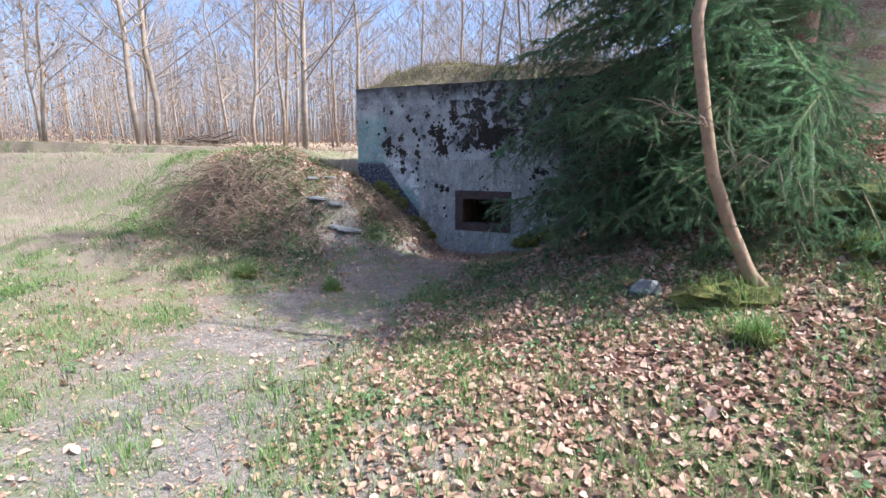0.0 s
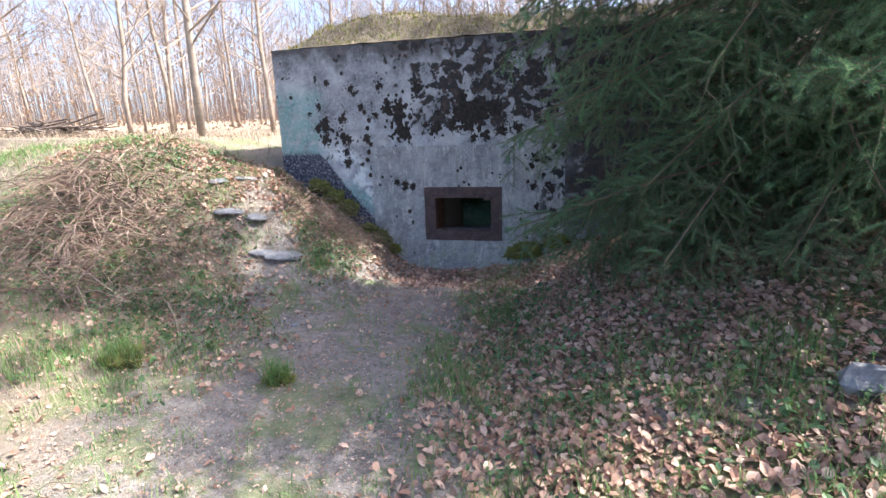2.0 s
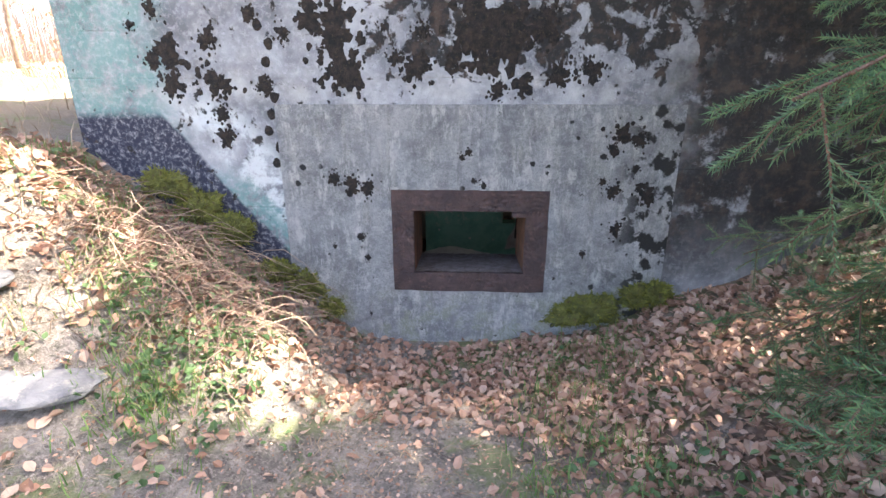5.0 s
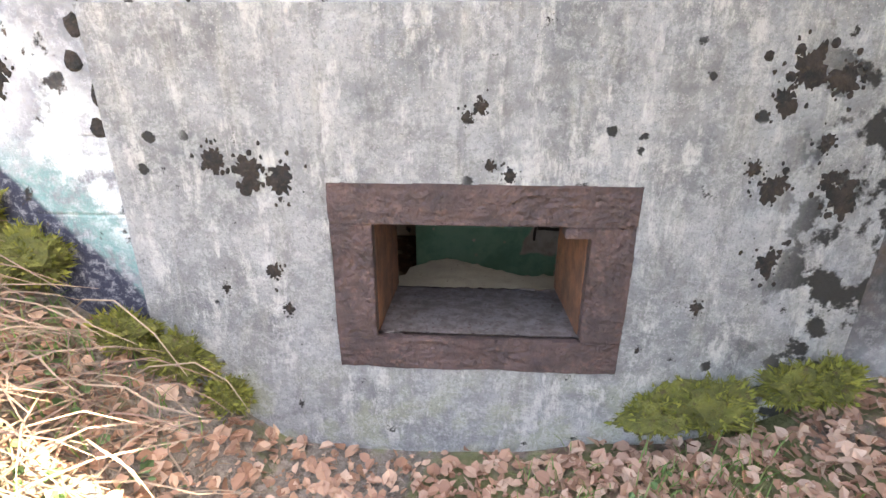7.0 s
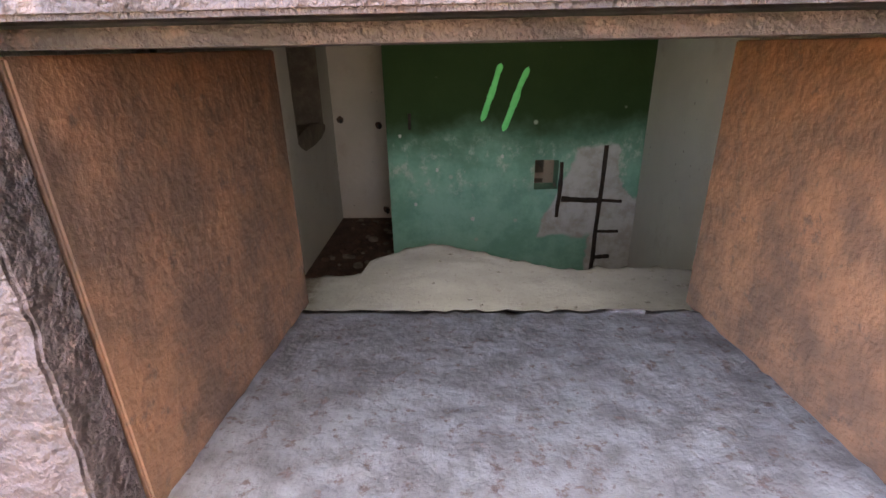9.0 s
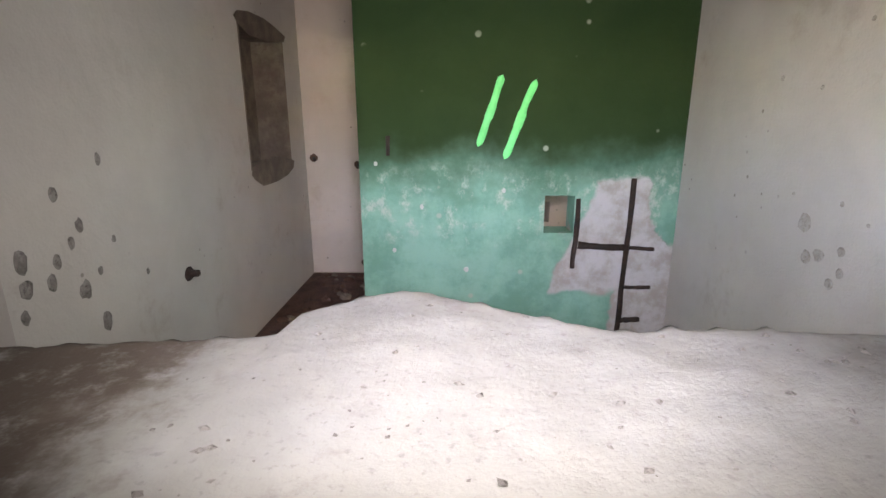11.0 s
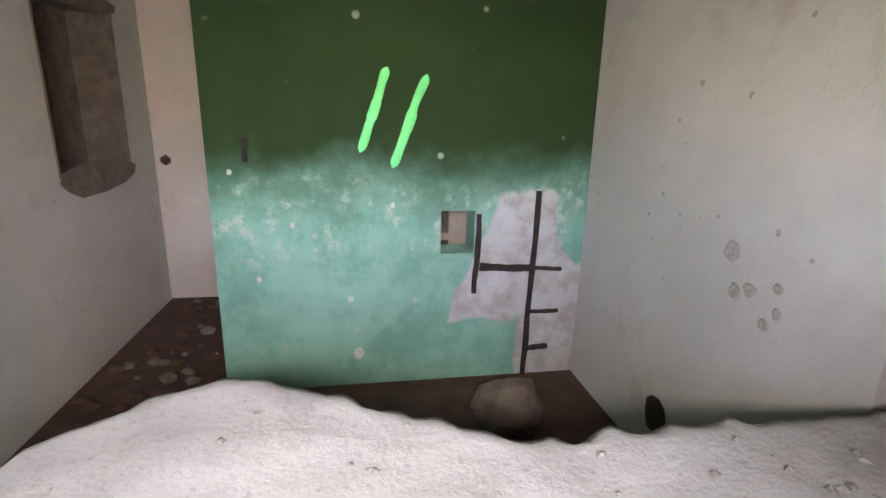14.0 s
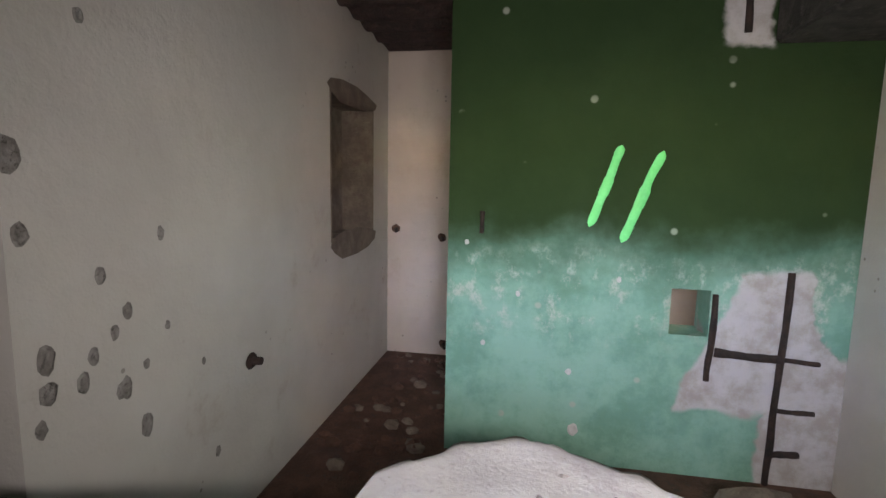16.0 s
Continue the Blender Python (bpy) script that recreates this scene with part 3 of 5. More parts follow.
def broken_shelf():
    nx, ny = 200, 60
    verts, faces = [], []
    for i in range(nx + 1):
        x = -1.335 + 2.73 * i / nx
        e = slab_edge(x)
        for j in range(ny + 1):
            y = 0.497 + (e - 0.497) * j / ny
            z = 0.10 + 0.010 * noise.noise(Vector((x * 3, y * 3, 1))) + 0.004 * noise.noise(Vector((x * 13, y * 13, 1)))
            z -= 0.020 * step(e - 0.03, e, y) * (0.6 + noise.noise(Vector((x * 20, 3, 3))))
            verts.append((x, y, z))
        for q, (dy, dz) in enumerate(((0.012, -0.05), (-0.015, -0.11), (-0.05, -0.16))):
            verts.append((x, e + dy + 0.02 * noise.noise(Vector((x * 9, q, 0))), 0.08 + dz + 0.02 * noise.noise(Vector((x * 11, q, 7)))))
        verts.append((x, 0.497, -0.08))
    w = ny + 5
    for i in range(nx):
        for j in range(w):
            a, b = i * w + j, i * w + (j + 1) % w
            faces.append((a, b, b + w, a + w))
    ob = from_lists("concrete_shelf", verts, faces, SHELF, None, True)
    return tagged(ob, "pale broken concrete shelf with a ragged edge inside the embrasure", "shelf", kind="structure")


broken_shelf()


# ---- steel embrasure ----
def embrasure():
    e = tagged(new("embrasure_frame"), "rusted steel embrasure frame set into the bunker wall", "embrasure")
    y0, y1 = -0.018, 0.03

    def plate(name, lo, hi, material, pitted, label=""):
        bm = bmesh.new()
        add_box(bm, lo, hi, 0.003)
        long_edges = [ed for ed in bm.edges if ed.calc_length() > 0.05]
        bmesh.ops.subdivide_edges(bm, edges=long_edges, cuts=40, use_grid_fill=True)
        for v in bm.verts:
            if pitted and v.co.y < y0 + 0.004:
                k = max(0.0, noise.noise(Vector((v.co.x * 5, v.co.z * 5, 3))) + 0.12)
                k *= 0.5 + 0.5 * abs(noise.noise(Vector((v.co.x * 34, v.co.z * 34, 3)))) * 3
                v.co.y += 0.024 * k + 0.0025 * noise.noise(Vector((v.co.x * 40, v.co.z * 40, 1)))
        part(name, bm, material, e, label)
    plate("top_plate", (-0.463, y0, 0.845), (0.463, y1, 0.974), RUST, True)
    plate("bottom_plate", (-0.463, y0, 0.332), (0.463, y1, 0.452), RUST, True)
    plate("side_plate", (-0.463, y0, 0.4525), (-0.3315, y1, 0.8445), RUST, True)
    plate("side_plate", (0.3315, y0, 0.4525), (0.463, y1, 0.8445), RUST, True)
    # sleeve through the wall
    bm = bmesh.new()
    nx, ny = 40, 26
    grid = [[bm.verts.new((-0.344 + 0.688 * i / nx, 0.005 + 0.447 * j / ny,
                           0.456 - 0.04 * (j / ny) + 0.006 * noise.noise(Vector((i * 0.7, j * 0.7, 2))) + 0.003 * noise.noise(Vector((i * 2.3, j * 2.3, 2)))))
             for i in range(nx + 1)] for j in range(ny + 1)]
    for j in range(ny):
        for i in range(nx):
            bm.faces.new((grid[j][i], grid[j][i + 1], grid[j + 1][i + 1], grid[j + 1][i]))
    bmesh.ops.solidify(bm, geom=bm.faces[:], thickness=0.012)
    part("sill_plate", bm, SILL, e, "scaled flaking steel sill", True)
    box("cheek_plate", (-0.3445, 0.032, 0.41), (-0.330, 0.489, 0.829), RUST_ORANGE, e, 0.002)
    box("cheek_plate", (0.330, 0.032, 0.41), (0.3445, 0.489, 0.829), RUST_ORANGE, e, 0.002, "bright orange rusted cheek plate")
    box("head_plate", (-0.343, 0.032, 0.832), (0.343, 0.489, 0.8435), RUST, e, 0.002)
    box("stop_lug", (0.25, -0.03, 0.815), (0.335, 0.028, 0.8445), RUST, e, 0.004)
    return e


embrasure()


# ---- details of the room ----
def chip(name, at, axis, size, material, seed, label, category="wall damage"):
    """A shallow broken bowl with a ragged rim on a wall; axis: the wall's outward side."""
    bm = bmesh.new()
    rings, sides = 3, 11
    out = Vector(axis)
    u = out.cross(Vector((0, 0, 1))).normalized()
    vv = Vector((0, 0, 1))
    rows = []
    for r in range(rings + 1):
        row = []
        for s in range(sides):
            a = 2 * math.pi * s / sides
            k = (r / rings) * (1 + 0.35 * noise.noise(Vector((math.cos(a) * 1.5, math.sin(a) * 1.5, seed))))
            hgt = 0.004 - 0.003 * (1 - r / rings) if r < rings else 0.0005
            row.append(bm.verts.new(Vector(at) + u * math.cos(a) * k * size[0] + vv * math.sin(a) * k * size[1] + out * hgt))
        rows.append(row)
    for r in range(rings):
        for s in range(sides):
            a, b = rows[r][s], rows[r][(s + 1) % sides]
            c, d2 = rows[r + 1][(s + 1) % sides], rows[r + 1][s]
            bm.faces.new((a, b, c, d2))
    bmesh.ops.remove_doubles(bm, verts=bm.verts, dist=1e-5)
    bmesh.ops.recalc_face_normals(bm, faces=bm.faces)
    return tagged(part(name, bm, material), label, category, "chips in the walls")


for k, (y, z, s) in enumerate(((1.80, 0.42, 0.03), (1.61, 0.34, 0.035), (1.68, 0.24, 0.035), (1.64, 0.20, 0.03), (1.81, 0.17, 0.022), (1.58, 0.16, 0.035),
                               (1.47, 0.19, 0.05), (1.47, 0.12, 0.045), (1.55, 0.11, 0.04), (1.66, 0.05, 0.05), (1.72, -0.07, 0.05), (1.73, 0.09, 0.025),
                               (1.95, 0.02, 0.02), (1.43, 0.60, 0.06), (1.44, 0.45, 0.04), (1.45, 0.05, 0.03), (1.6, 0.9, 0.03), (2.0, -0.3, 0.03))):
    chip("wall_chip", (-1.12, y, z), (1, 0, 0), (s * 0.45, s * 0.62), CHIP, k, "dark grey chip knocked out of whitewashed plaster")
for k, (y, z, s) in enumerate(((1.83, 0.22, 0.07), (1.67, 0.17, 0.035), (1.69, 0.07, 0.04), (1.75, 0.14, 0.05), (1.66, 0.11, 0.035), (1.8, 0.12, 0.05),
                               (1.70, 0.30, 0.02), (1.6, 0.26, 0.015), (1.9, 0.30, 0.015), (1.72, 0.78, 0.018), (1.86, 0.62, 0.02), (2.05, 0.66, 0.025), (2.2, 0.95, 0.02))):
    chip("wall_chip", (1.04, y, z), (-1, 0, 0), (s * 0.42, s * 0.42), SCUFF, k + 40, "brownish scuff in pale whitewashed plaster")
chip("wall_hole", (1.04, 2.04, -0.41), (-1, 0, 0), (0.07, 0.06), DARKIRON, 77, "dark round hole low in the wall", "hole")
chip("wall_patch", (-1.12, 3.24, 0.25), (1, 0, 0), (0.37, 0.075), ROUGH, 81, "brown bare render below the recess", "wall damage")
chip("wall_patch", (-1.12, 3.24, 1.03), (1, 0, 0), (0.38, 0.06), ROUGH, 83, "brown bare render above the recess", "wall damage")
for k, (x, z, s) in enumerate(((-0.42, 0.33, 0.02), (0.05, -0.45, 0.045), (0.2, 0.2, 0.02), (-0.2, 0.12, 0.02), (0.02, -0.2, 0.025), (-0.34, -0.1, 0.02))):
    chip("wall_chip", (x, 2.695, z), (0, -1, 0), (s * 0.5, s * 0.6), SLABMAT, k + 20, "pale flake lost from green paint")


def iron(name, pts, r, label, category="iron bar", material=None, sides=7):
    v, f = [], []
    pts = [Vector(p) for p in pts]
    fine = []
    for a, b in zip(pts, pts[1:]):
        fine += [a.lerp(b, k / 8) for k in range(8)]
    fine.append(pts[-1])
    jit = [p + Vector((noise.noise(p * 9), 0, noise.noise(p * 9 + Vector((4, 4, 4))))) * r * 0.5 for p in fine]
    tube(v, f, jit, [r * (0.85 + 0.5 * abs(noise.noise(p * 23))) for p in fine], sides)
    return tagged(from_lists(name, v, f, material or DARKIRON, None, True), label, category)


GY = 2.692
for pts, r in ((((0.82, GY, 0.26), (0.80, GY, -0.66)), 0.014), (((0.565, GY, 0.16), (0.55, GY, -0.19)), 0.013), (((0.57, GY, -0.07), (0.81, GY, -0.085)), 0.018),
               (((0.81, GY, -0.085), (0.95, GY, -0.09)), 0.011), (((0.80, GY, -0.29), (0.95, GY, -0.288)), 0.010), (((0.80, GY, -0.475), (0.91, GY, -0.465)), 0.014),
               (((0.585, GY, 1.40), (0.59, GY, 1.13)), 0.014)):
    tagged(iron("reinforcing_bar", pts, r, "dark rusted reinforcing bar laid bare in the plaster"), group="bars in the green wall")
iron("iron_stub", ((-0.355, GY, 0.46), (-0.36, GY, 0.37)), 0.010, "short rusted iron stub in green paint", "iron stub")
for at in ((-1.118, 2.20, -0.07),):
    p = Vector(at)
    e = tagged(new("iron_peg"), "rusted iron peg driven into the whitewashed wall", "peg")
    v, f = [], []
    tube(v, f, [p, p + Vector((0.04, 0, 0.003))], [0.016, 0.014], 8)
    from_lists("shank", v, f, DARKIRON, e)
    lump("rust_collar", at, (0.012, 0.032, 0.03), DARKIRON, at[1], e, 0.3, 2, "", -1)
for at in ((-1.06, 3.895, 0.27), (-0.74, 3.895, 0.22), (-0.72, 3.895, -0.52)):
    p = Vector(at)
    e = tagged(new("iron_peg"), "rusted iron peg in the pinkish back wall", "peg")
    v, f = [], []
    tube(v, f, [p, p + Vector((0.02, -0.06, -0.01))], [0.014, 0.012], 8)
    from_lists("shank", v, f, DARKIRON, e)
    lump("rust_collar", at, (0.03, 0.012, 0.03), RUBBLE, at[0], e, 0.4, 2, "", -1)


def spray_stroke(a, b, w):
    bm = bmesh.new()
    a, b = Vector(a), Vector(b)
    n, rows = 26, []
    side = (b - a).cross(Vector((0, 1, 0))).normalized()
    for k in range(n + 1):
        t = k / n
        cap = math.sqrt(max(0.02, 1 - max(0, 1 - t * n / 2.5) ** 2)) * math.sqrt(max(0.02, 1 - max(0, 1 - (1 - t) * n / 2.5) ** 2))
        ww = w * cap * (1 + 0.25 * noise.noise(Vector((t * 5, a.x * 9, 0)))) * (1.25 if 0.42 < t < 0.58 else 1)
        p = a.lerp(b, t) + side * 0.008 * noise.noise(Vector((t * 3, a.x * 5, 2)))
        rows.append([bm.verts.new(p + side * ww * s + Vector((0, -0.003 * (1 - s * s), 0))) for s in (-1, -0.4, 0.4, 1)])
    for r0, r1 in zip(rows, rows[1:]):
        for i in range(3):
            bm.faces.new((r0[i], r0[i + 1], r1[i + 1], r1[i]))
    bmesh.ops.recalc_face_normals(bm, faces=bm.faces)
    return tagged(part("paint_stroke", bm, SPRAY), "slanting stroke of bright green spray paint on the wall", "graffiti", "spray paint strokes")


spray_stroke((0.18, 2.691, 0.73), (0.07, 2.691, 0.41), 0.017)
spray_stroke((0.33, 2.691, 0.71), (0.20, 2.691, 0.35), 0.017)


def corrugated(lo, hi, z):
    v, f = [], []
    n = 96
    for k in range(n + 1):
        y = lo[1] + (hi[1] - lo[1]) * k / n
        zz = z + 0.012 * math.sin(k * 2 * math.pi / 8) + 0.006 * noise.noise(Vector((0, y * 7, 0)))
        v += [(lo[0] + 0.02 * noise.noise(Vector((y * 9, 0, 0))), y, zz), (hi[0], y, zz)]
    f = [(2 * k, 2 * k + 1, 2 * k + 3, 2 * k + 2) for k in range(n)]
    ob = from_lists("corrugated_sheet", v, f, RUST, None, True)
    return tagged(ob, "rusted corrugated iron sheet under the passage ceiling", "ceiling sheet", kind="structure")


corrugated((-1.115, 1.5), (-0.40, 3.895), 1.435)
# lining of the recess
rec = tagged(new("recess_lining"), "rough brown bare lining of the wall recess", "recess lining")
for name, lo, hi in (("reveal", (-1.318, 2.923, 0.276), (-1.117, 2.935, 1.014)), ("reveal", (-1.318, 3.565, 0.276), (-1.117, 3.577, 1.014)),
                     ("recess_sill", (-1.318, 2.937, 0.273), (-1.117, 3.563, 0.285)), ("recess_head", (-1.318, 2.937, 1.005), (-1.117, 3.563, 1.017))):
    box(name, lo, hi, ROUGH, rec, 0.003)
random.seed(5)
for k in range(90):
    x, y = random.uniform(-1.05, 0.9), random.uniform(1.6, 3.8)
    if k > 14:
        x, y = random.uniform(-1.05, -0.55), random.uniform(2.2, 3.85)
    if -0.55 < x and y > 2.6:
        continue
    s = random.uniform(0.012, 0.045)
    ob = lump("rubble_piece", (x, y, -0.6 + s * 0.25), (s, s * random.uniform(0.6, 1), s * 0.6), random.choice((RUBBLE, RUBBLE, RUBBLE, ROUGH)), k, None, 0.4, 1)
    tagged(ob, "lump of broken concrete and rust on the floor", "rubble", "rubble on the room floor")
ob = lump("concrete_block", (0.62, 2.3, -0.52), (0.13, 0.11, 0.13), ROUGH, 4, None, 0.3, 2)
tagged(ob, "broken concrete block on the floor", "concrete block")
# grit and splinters on the shelf
v, f = [], []
for k in range(420):
    x = random.uniform(-0.5, 1.2) if k < 260 else random.uniform(0.55, 1.3)
    y = 0.52 + (slab_edge(x) - 0.56) * random.random()
    s = random.choice((0.0015, 0.002, 0.003, 0.004, 0.007))
    a = random.uniform(0, 6.28)
    z = 0.102 + 0.010 * noise.noise(Vector((x * 3, y * 3, 1)))
    i = len(v)
    c, sn = math.cos(a) * s, math.sin(a) * s
    v += [(x + c * 1.8, y + sn * 1.8, z), (x - sn, y + c, z), (x - c * 1.4, y - sn, z), (x + sn, y - c, z), (x, y, z + s * 0.6)]
    f += [(i, i + 1, i + 4), (i + 1, i + 2, i + 4), (i + 2, i + 3, i + 4), (i + 3, i, i + 4)]
tagged(from_lists("grit", v, f, CHIP), "dark grit and concrete crumbs on the pale shelf", "grit", kind="stuff")

# ---- lichen and holes on the front wall ----
SPECKS = bmesh.new()


def crust(bm, x, y, z, r, n, seed):
    mid = bm.verts.new((x, y - 0.004 - r * 0.06, z))
    rim = []
    for t in range(n):
        a = 2 * math.pi * t / n
        c, q = math.cos(a), math.sin(a)
        w = r * (1 + 0.75 * noise.noise(Vector((c * 1.2, q * 1.2, seed * 3.7))) + 0.45 * noise.noise(Vector((c * 4, q * 4, seed))) + 0.3 * noise.noise(Vector((c * 9, q * 9, seed))))
        rim.append(bm.verts.new((x + c * w, y, z + q * w * 1.2)))
    for t in range(n):
        bm.faces.new((mid, rim[t], rim[(t + 1) % n]))


def lichen(x, z, r, seed, y=-0.001):
    """A ragged dark crust, with crumbs around it among the specks."""
    k = random.Random(seed)
    bm = bmesh.new()
    crust(bm, x, y, z, r * 0.72, 40, seed)
    tagged(part("lichen_crust", bm, LICHEN), "black ragged lichen crust on weathered concrete", "lichen", "lichen on the front wall")
    for q in range(int(7 + r * 260)):
        a, d = k.uniform(0, 6.283), r * (0.7 + abs(k.gauss(0, 0.6)))
        crust(SPECKS, x + math.cos(a) * d * 0.85, y, z + math.sin(a) * d, r * k.uniform(0.04, 0.20), 8, seed + q * 1.3)


for k, (x, z, r) in enumerate(((-1.66, 1.72, 0.085), (-1.44, 1.79, 0.06), (-1.41, 1.57, 0.09), (-1.02, 1.82, 0.045), (-1.14, 1.55, 0.05), (-0.87, 1.90, 0.085),
                               (-0.74, 1.80, 0.13), (-0.69, 1.62, 0.11), (-0.27, 1.82, 0.046), (-0.29, 1.63, 0.08), (-1.66, 1.56, 0.07), (-1.76, 1.67, 0.05),
                               (-1.41, 1.28, 0.062), (-1.41, 1.39, 0.048), (-1.19, 1.91, 0.04), (-1.85, 1.86, 0.03), (-1.73, 1.94, 0.045), (-0.47, 1.84, 0.025),
                               (0.14, 1.78, 0.16), (0.02, 1.83, 0.13), (0.36, 1.84, 0.10), (0.47, 1.60, 0.066), (0.64, 1.62, 0.06), (0.14, 1.52, 0.05),
                               (0.28, 1.55, 0.055), (-0.41, 1.68, 0.045), (-0.11, 1.67, 0.05), (-1.3, 2.12, 0.05), (-1.6, 2.2, 0.04), (-0.95, 2.15, 0.06), (-0.5, 2.1, 0.07))):
    lichen(x, z, r, k)
for k, (x, z, r) in enumerate(((-0.01, 1.19, 0.026), (0.68, 0.59, 0.024), (0.83, 1.29, 0.06), (0.79, 1.21, 0.04), (0.93, 1.26, 0.045), (0.82, 0.98, 0.045), (0.93, 1.10, 0.026),
                               (0.96, 1.00, 0.028), (0.75, 1.03, 0.024), (1.01, 0.95, 0.055), (0.85, 0.75, 0.045), (-0.69, 1.00, 0.06), (-0.60, 0.97, 0.05), (-0.79, 1.03, 0.04),
                               (0.02, 1.03, 0.02), (0.08, 1.0, 0.024), (-0.62, 0.55, 0.022), (-0.65, 0.68, 0.03), (-0.82, 0.62, 0.016), (0.52, 0.43, 0.012), (-0.05, 1.16, 0.02))):
    lichen(x, z, r, k + 60, -0.0145)
tagged(part("lichen_specks", SPECKS, LICHEN), "scattered black lichen specks on the concrete", "lichen", kind="stuff")
for k in range(9):
    z = 1.12 + 0.092 * k
    chip("drill_hole", (-1.125 + 0.03 * math.sin(k * 2.1), -0.001, z), (0, -1, 0), (0.026, 0.03), LICHEN, k + 200, "dark weathered hole in a row down the concrete joint", "hole")

# ---- earth and moss on the roof ----
v, f = [], []
nx, ny = 110, 90


def roof_z(x, y):
    e = step(0.0, 0.3, y) * step(-2.24, -1.7, x)
    return 2.606 + e * (0.22 + 0.22 * hill(x, y, -0.9, 1.0, 0.8, 0.8) + 0.05 * noise.noise(Vector((x * 2, y * 2, 0))) + 0.035 * noise.noise(Vector((x * 7, y * 7, 0)))) + 0.02 * max(0, noise.noise(Vector((x * 5, y * 5, 3))))


for j in range(ny + 1):
    for i in range(nx + 1):
        x, y = -2.22 + 5.4 * i / nx, 0.03 + 4.8 * j / ny
        v.append((x, y, roof_z(x, y)))
for j in range(ny):
    for i in range(nx):
        a = j * (nx + 1) + i
        f.append((a, a + 1, a + nx + 2, a + nx + 1))
tagged(from_lists("roof_earth", v, f, EARTH, None, True), "mossy earth lying on the bunker roof", "earth", kind="structure")


# ---- stuff on the ground ----
def blades(name, spots, material, label, category, width, height, lean, seed):
    """Grass-like blades, three triangles each. spots: (x, y, z, scale)."""
    rng = random.Random(seed)
    v, f = [], []
    for x, y, z, s in spots:
        a, l = rng.uniform(0, 6.283), rng.uniform(0.2, 1.0) * lean * s
        h = height * s * rng.uniform(0.5, 1.2)
        dx, dy = math.cos(a), math.sin(a)
        wx, wy = -dy * width * rng.uniform(0.6, 1.3), dx * width * rng.uniform(0.6, 1.3)
        i = len(v)
        v += [(x - wx, y - wy, z), (x + wx, y + wy, z), (x + dx * l * 0.35 - wx * 0.8, y + dy * l * 0.35 - wy * 0.8, z + h * 0.62),
              (x + dx * l * 0.35 + wx * 0.8, y + dy * l * 0.35 + wy * 0.8, z + h * 0.62), (x + dx * l, y + dy * l, z + h)]
        f += [(i, i + 1, i + 3, i + 2), (i + 2, i + 3, i + 4)]
    return tagged(from_lists(name, v, f, material), label, category, kind="stuff")


rng = random.Random(11)


def lit(x, y, s=0.0):
    return noise.noise(Vector((x * 0.8 + s, y * 0.8, s)))


def path_mask(x, y):
    """1 on the trodden way to the embrasure."""
    c = -0.45 + 0.06 * (y + 3) if y > -4.5 else -0.55 - 0.28 * (y + 4.5)
    w = 0.75 if y > -4.5 else 0.85
    m = math.exp(-((x - c) / w) ** 4)
    cross = math.exp(-((y + 3.9 + 0.1 * x) / 0.55) ** 2) * (1 if x < -0.3 else 0)
    gully = math.exp(-((x + 1.55 - -0.75 * (y + 1.45)) / 0.33) ** 4 - ((y + 1.3) / 1.1) ** 4)
    return min(1.0, m + 0.8 * cross + gully)


def inside(x, y):
    return -2.3 < x < 3.2 and y > -0.02


def scatter(count, box4, chance, clump=1, spread=0.05):
    out = []
    while len(out) < count:
        x, y = rng.uniform(box4[0], box4[1]), rng.uniform(box4[2], box4[3])
        if inside(x, y) or rng.random() > chance(x, y):
            continue
        for _ in range(clump):
            a, b = x + rng.gauss(0, spread), y + rng.gauss(0, spread)
            if not inside(a, b):
                out.append((a, b, ground_z(a, b) - 0.004, rng.uniform(0.6, 1.3)))
    return out


def grass_chance(x, y):
    c = (0.25 + 1.6 * max(0.0, lit(x * 1.8, y * 1.8, 3.0))) * (1 - path_mask(x, y))
    if x > 1.0 and y > -2.6:
        c *= 0.12
    c += 0.7 * hill(x, y, 0.1, -5.6, 0.8, 0.5) * (lit(x * 3, y * 3, 2) > -0.15) + 0.25 * step(1.2, 2.2, x) * step(-3.8, -4.8, y) * (lit(x * 2.5, y * 2.5, 8) > 0.05)
    return max(0.015, c)


blades("grass", scatter(78000, (-6, 6, -7.2, -0.1), grass_chance, 22, 0.07), GRASS, "sparse spring grass in tufts", "grass", 0.0026, 0.085, 0.08, 1)
blades("far_grass", scatter(9000, (-14, -1.5, -3.5, 7), lambda x, y: 0.6, 6, 0.12), STRAW, "dry straw-coloured grass of the field", "grass", 0.004, 0.12, 0.12, 2)
blades("dry_grass", scatter(36000, (-6, 5, -7.2, -0.1), lambda x, y: 0.3 + 0.5 * max(0, lit(x * 2, y * 2, 9)), 4, 0.09), STRAW, "dry straw and dead stems on the soil", "straw", 0.0022, 0.018, 0.12, 3)
spots = []
for k in range(18000):
    x, y = rng.uniform(-2.2, 2.4), rng.uniform(0.04, 1.6) ** 1.0
    spots.append((x, y, roof_z(x, y) - 0.003, rng.uniform(0.5, 1.2)))
blades("roof_moss", spots[:8000], MOSSTUFT, "yellow-green moss on the bunker roof", "moss", 0.006, 0.035, 0.04, 4)
blades("roof_grass", spots[8000:], STRAW, "dry grass overhanging the bunker roof edge", "grass", 0.0016, 0.10, 0.13, 5)


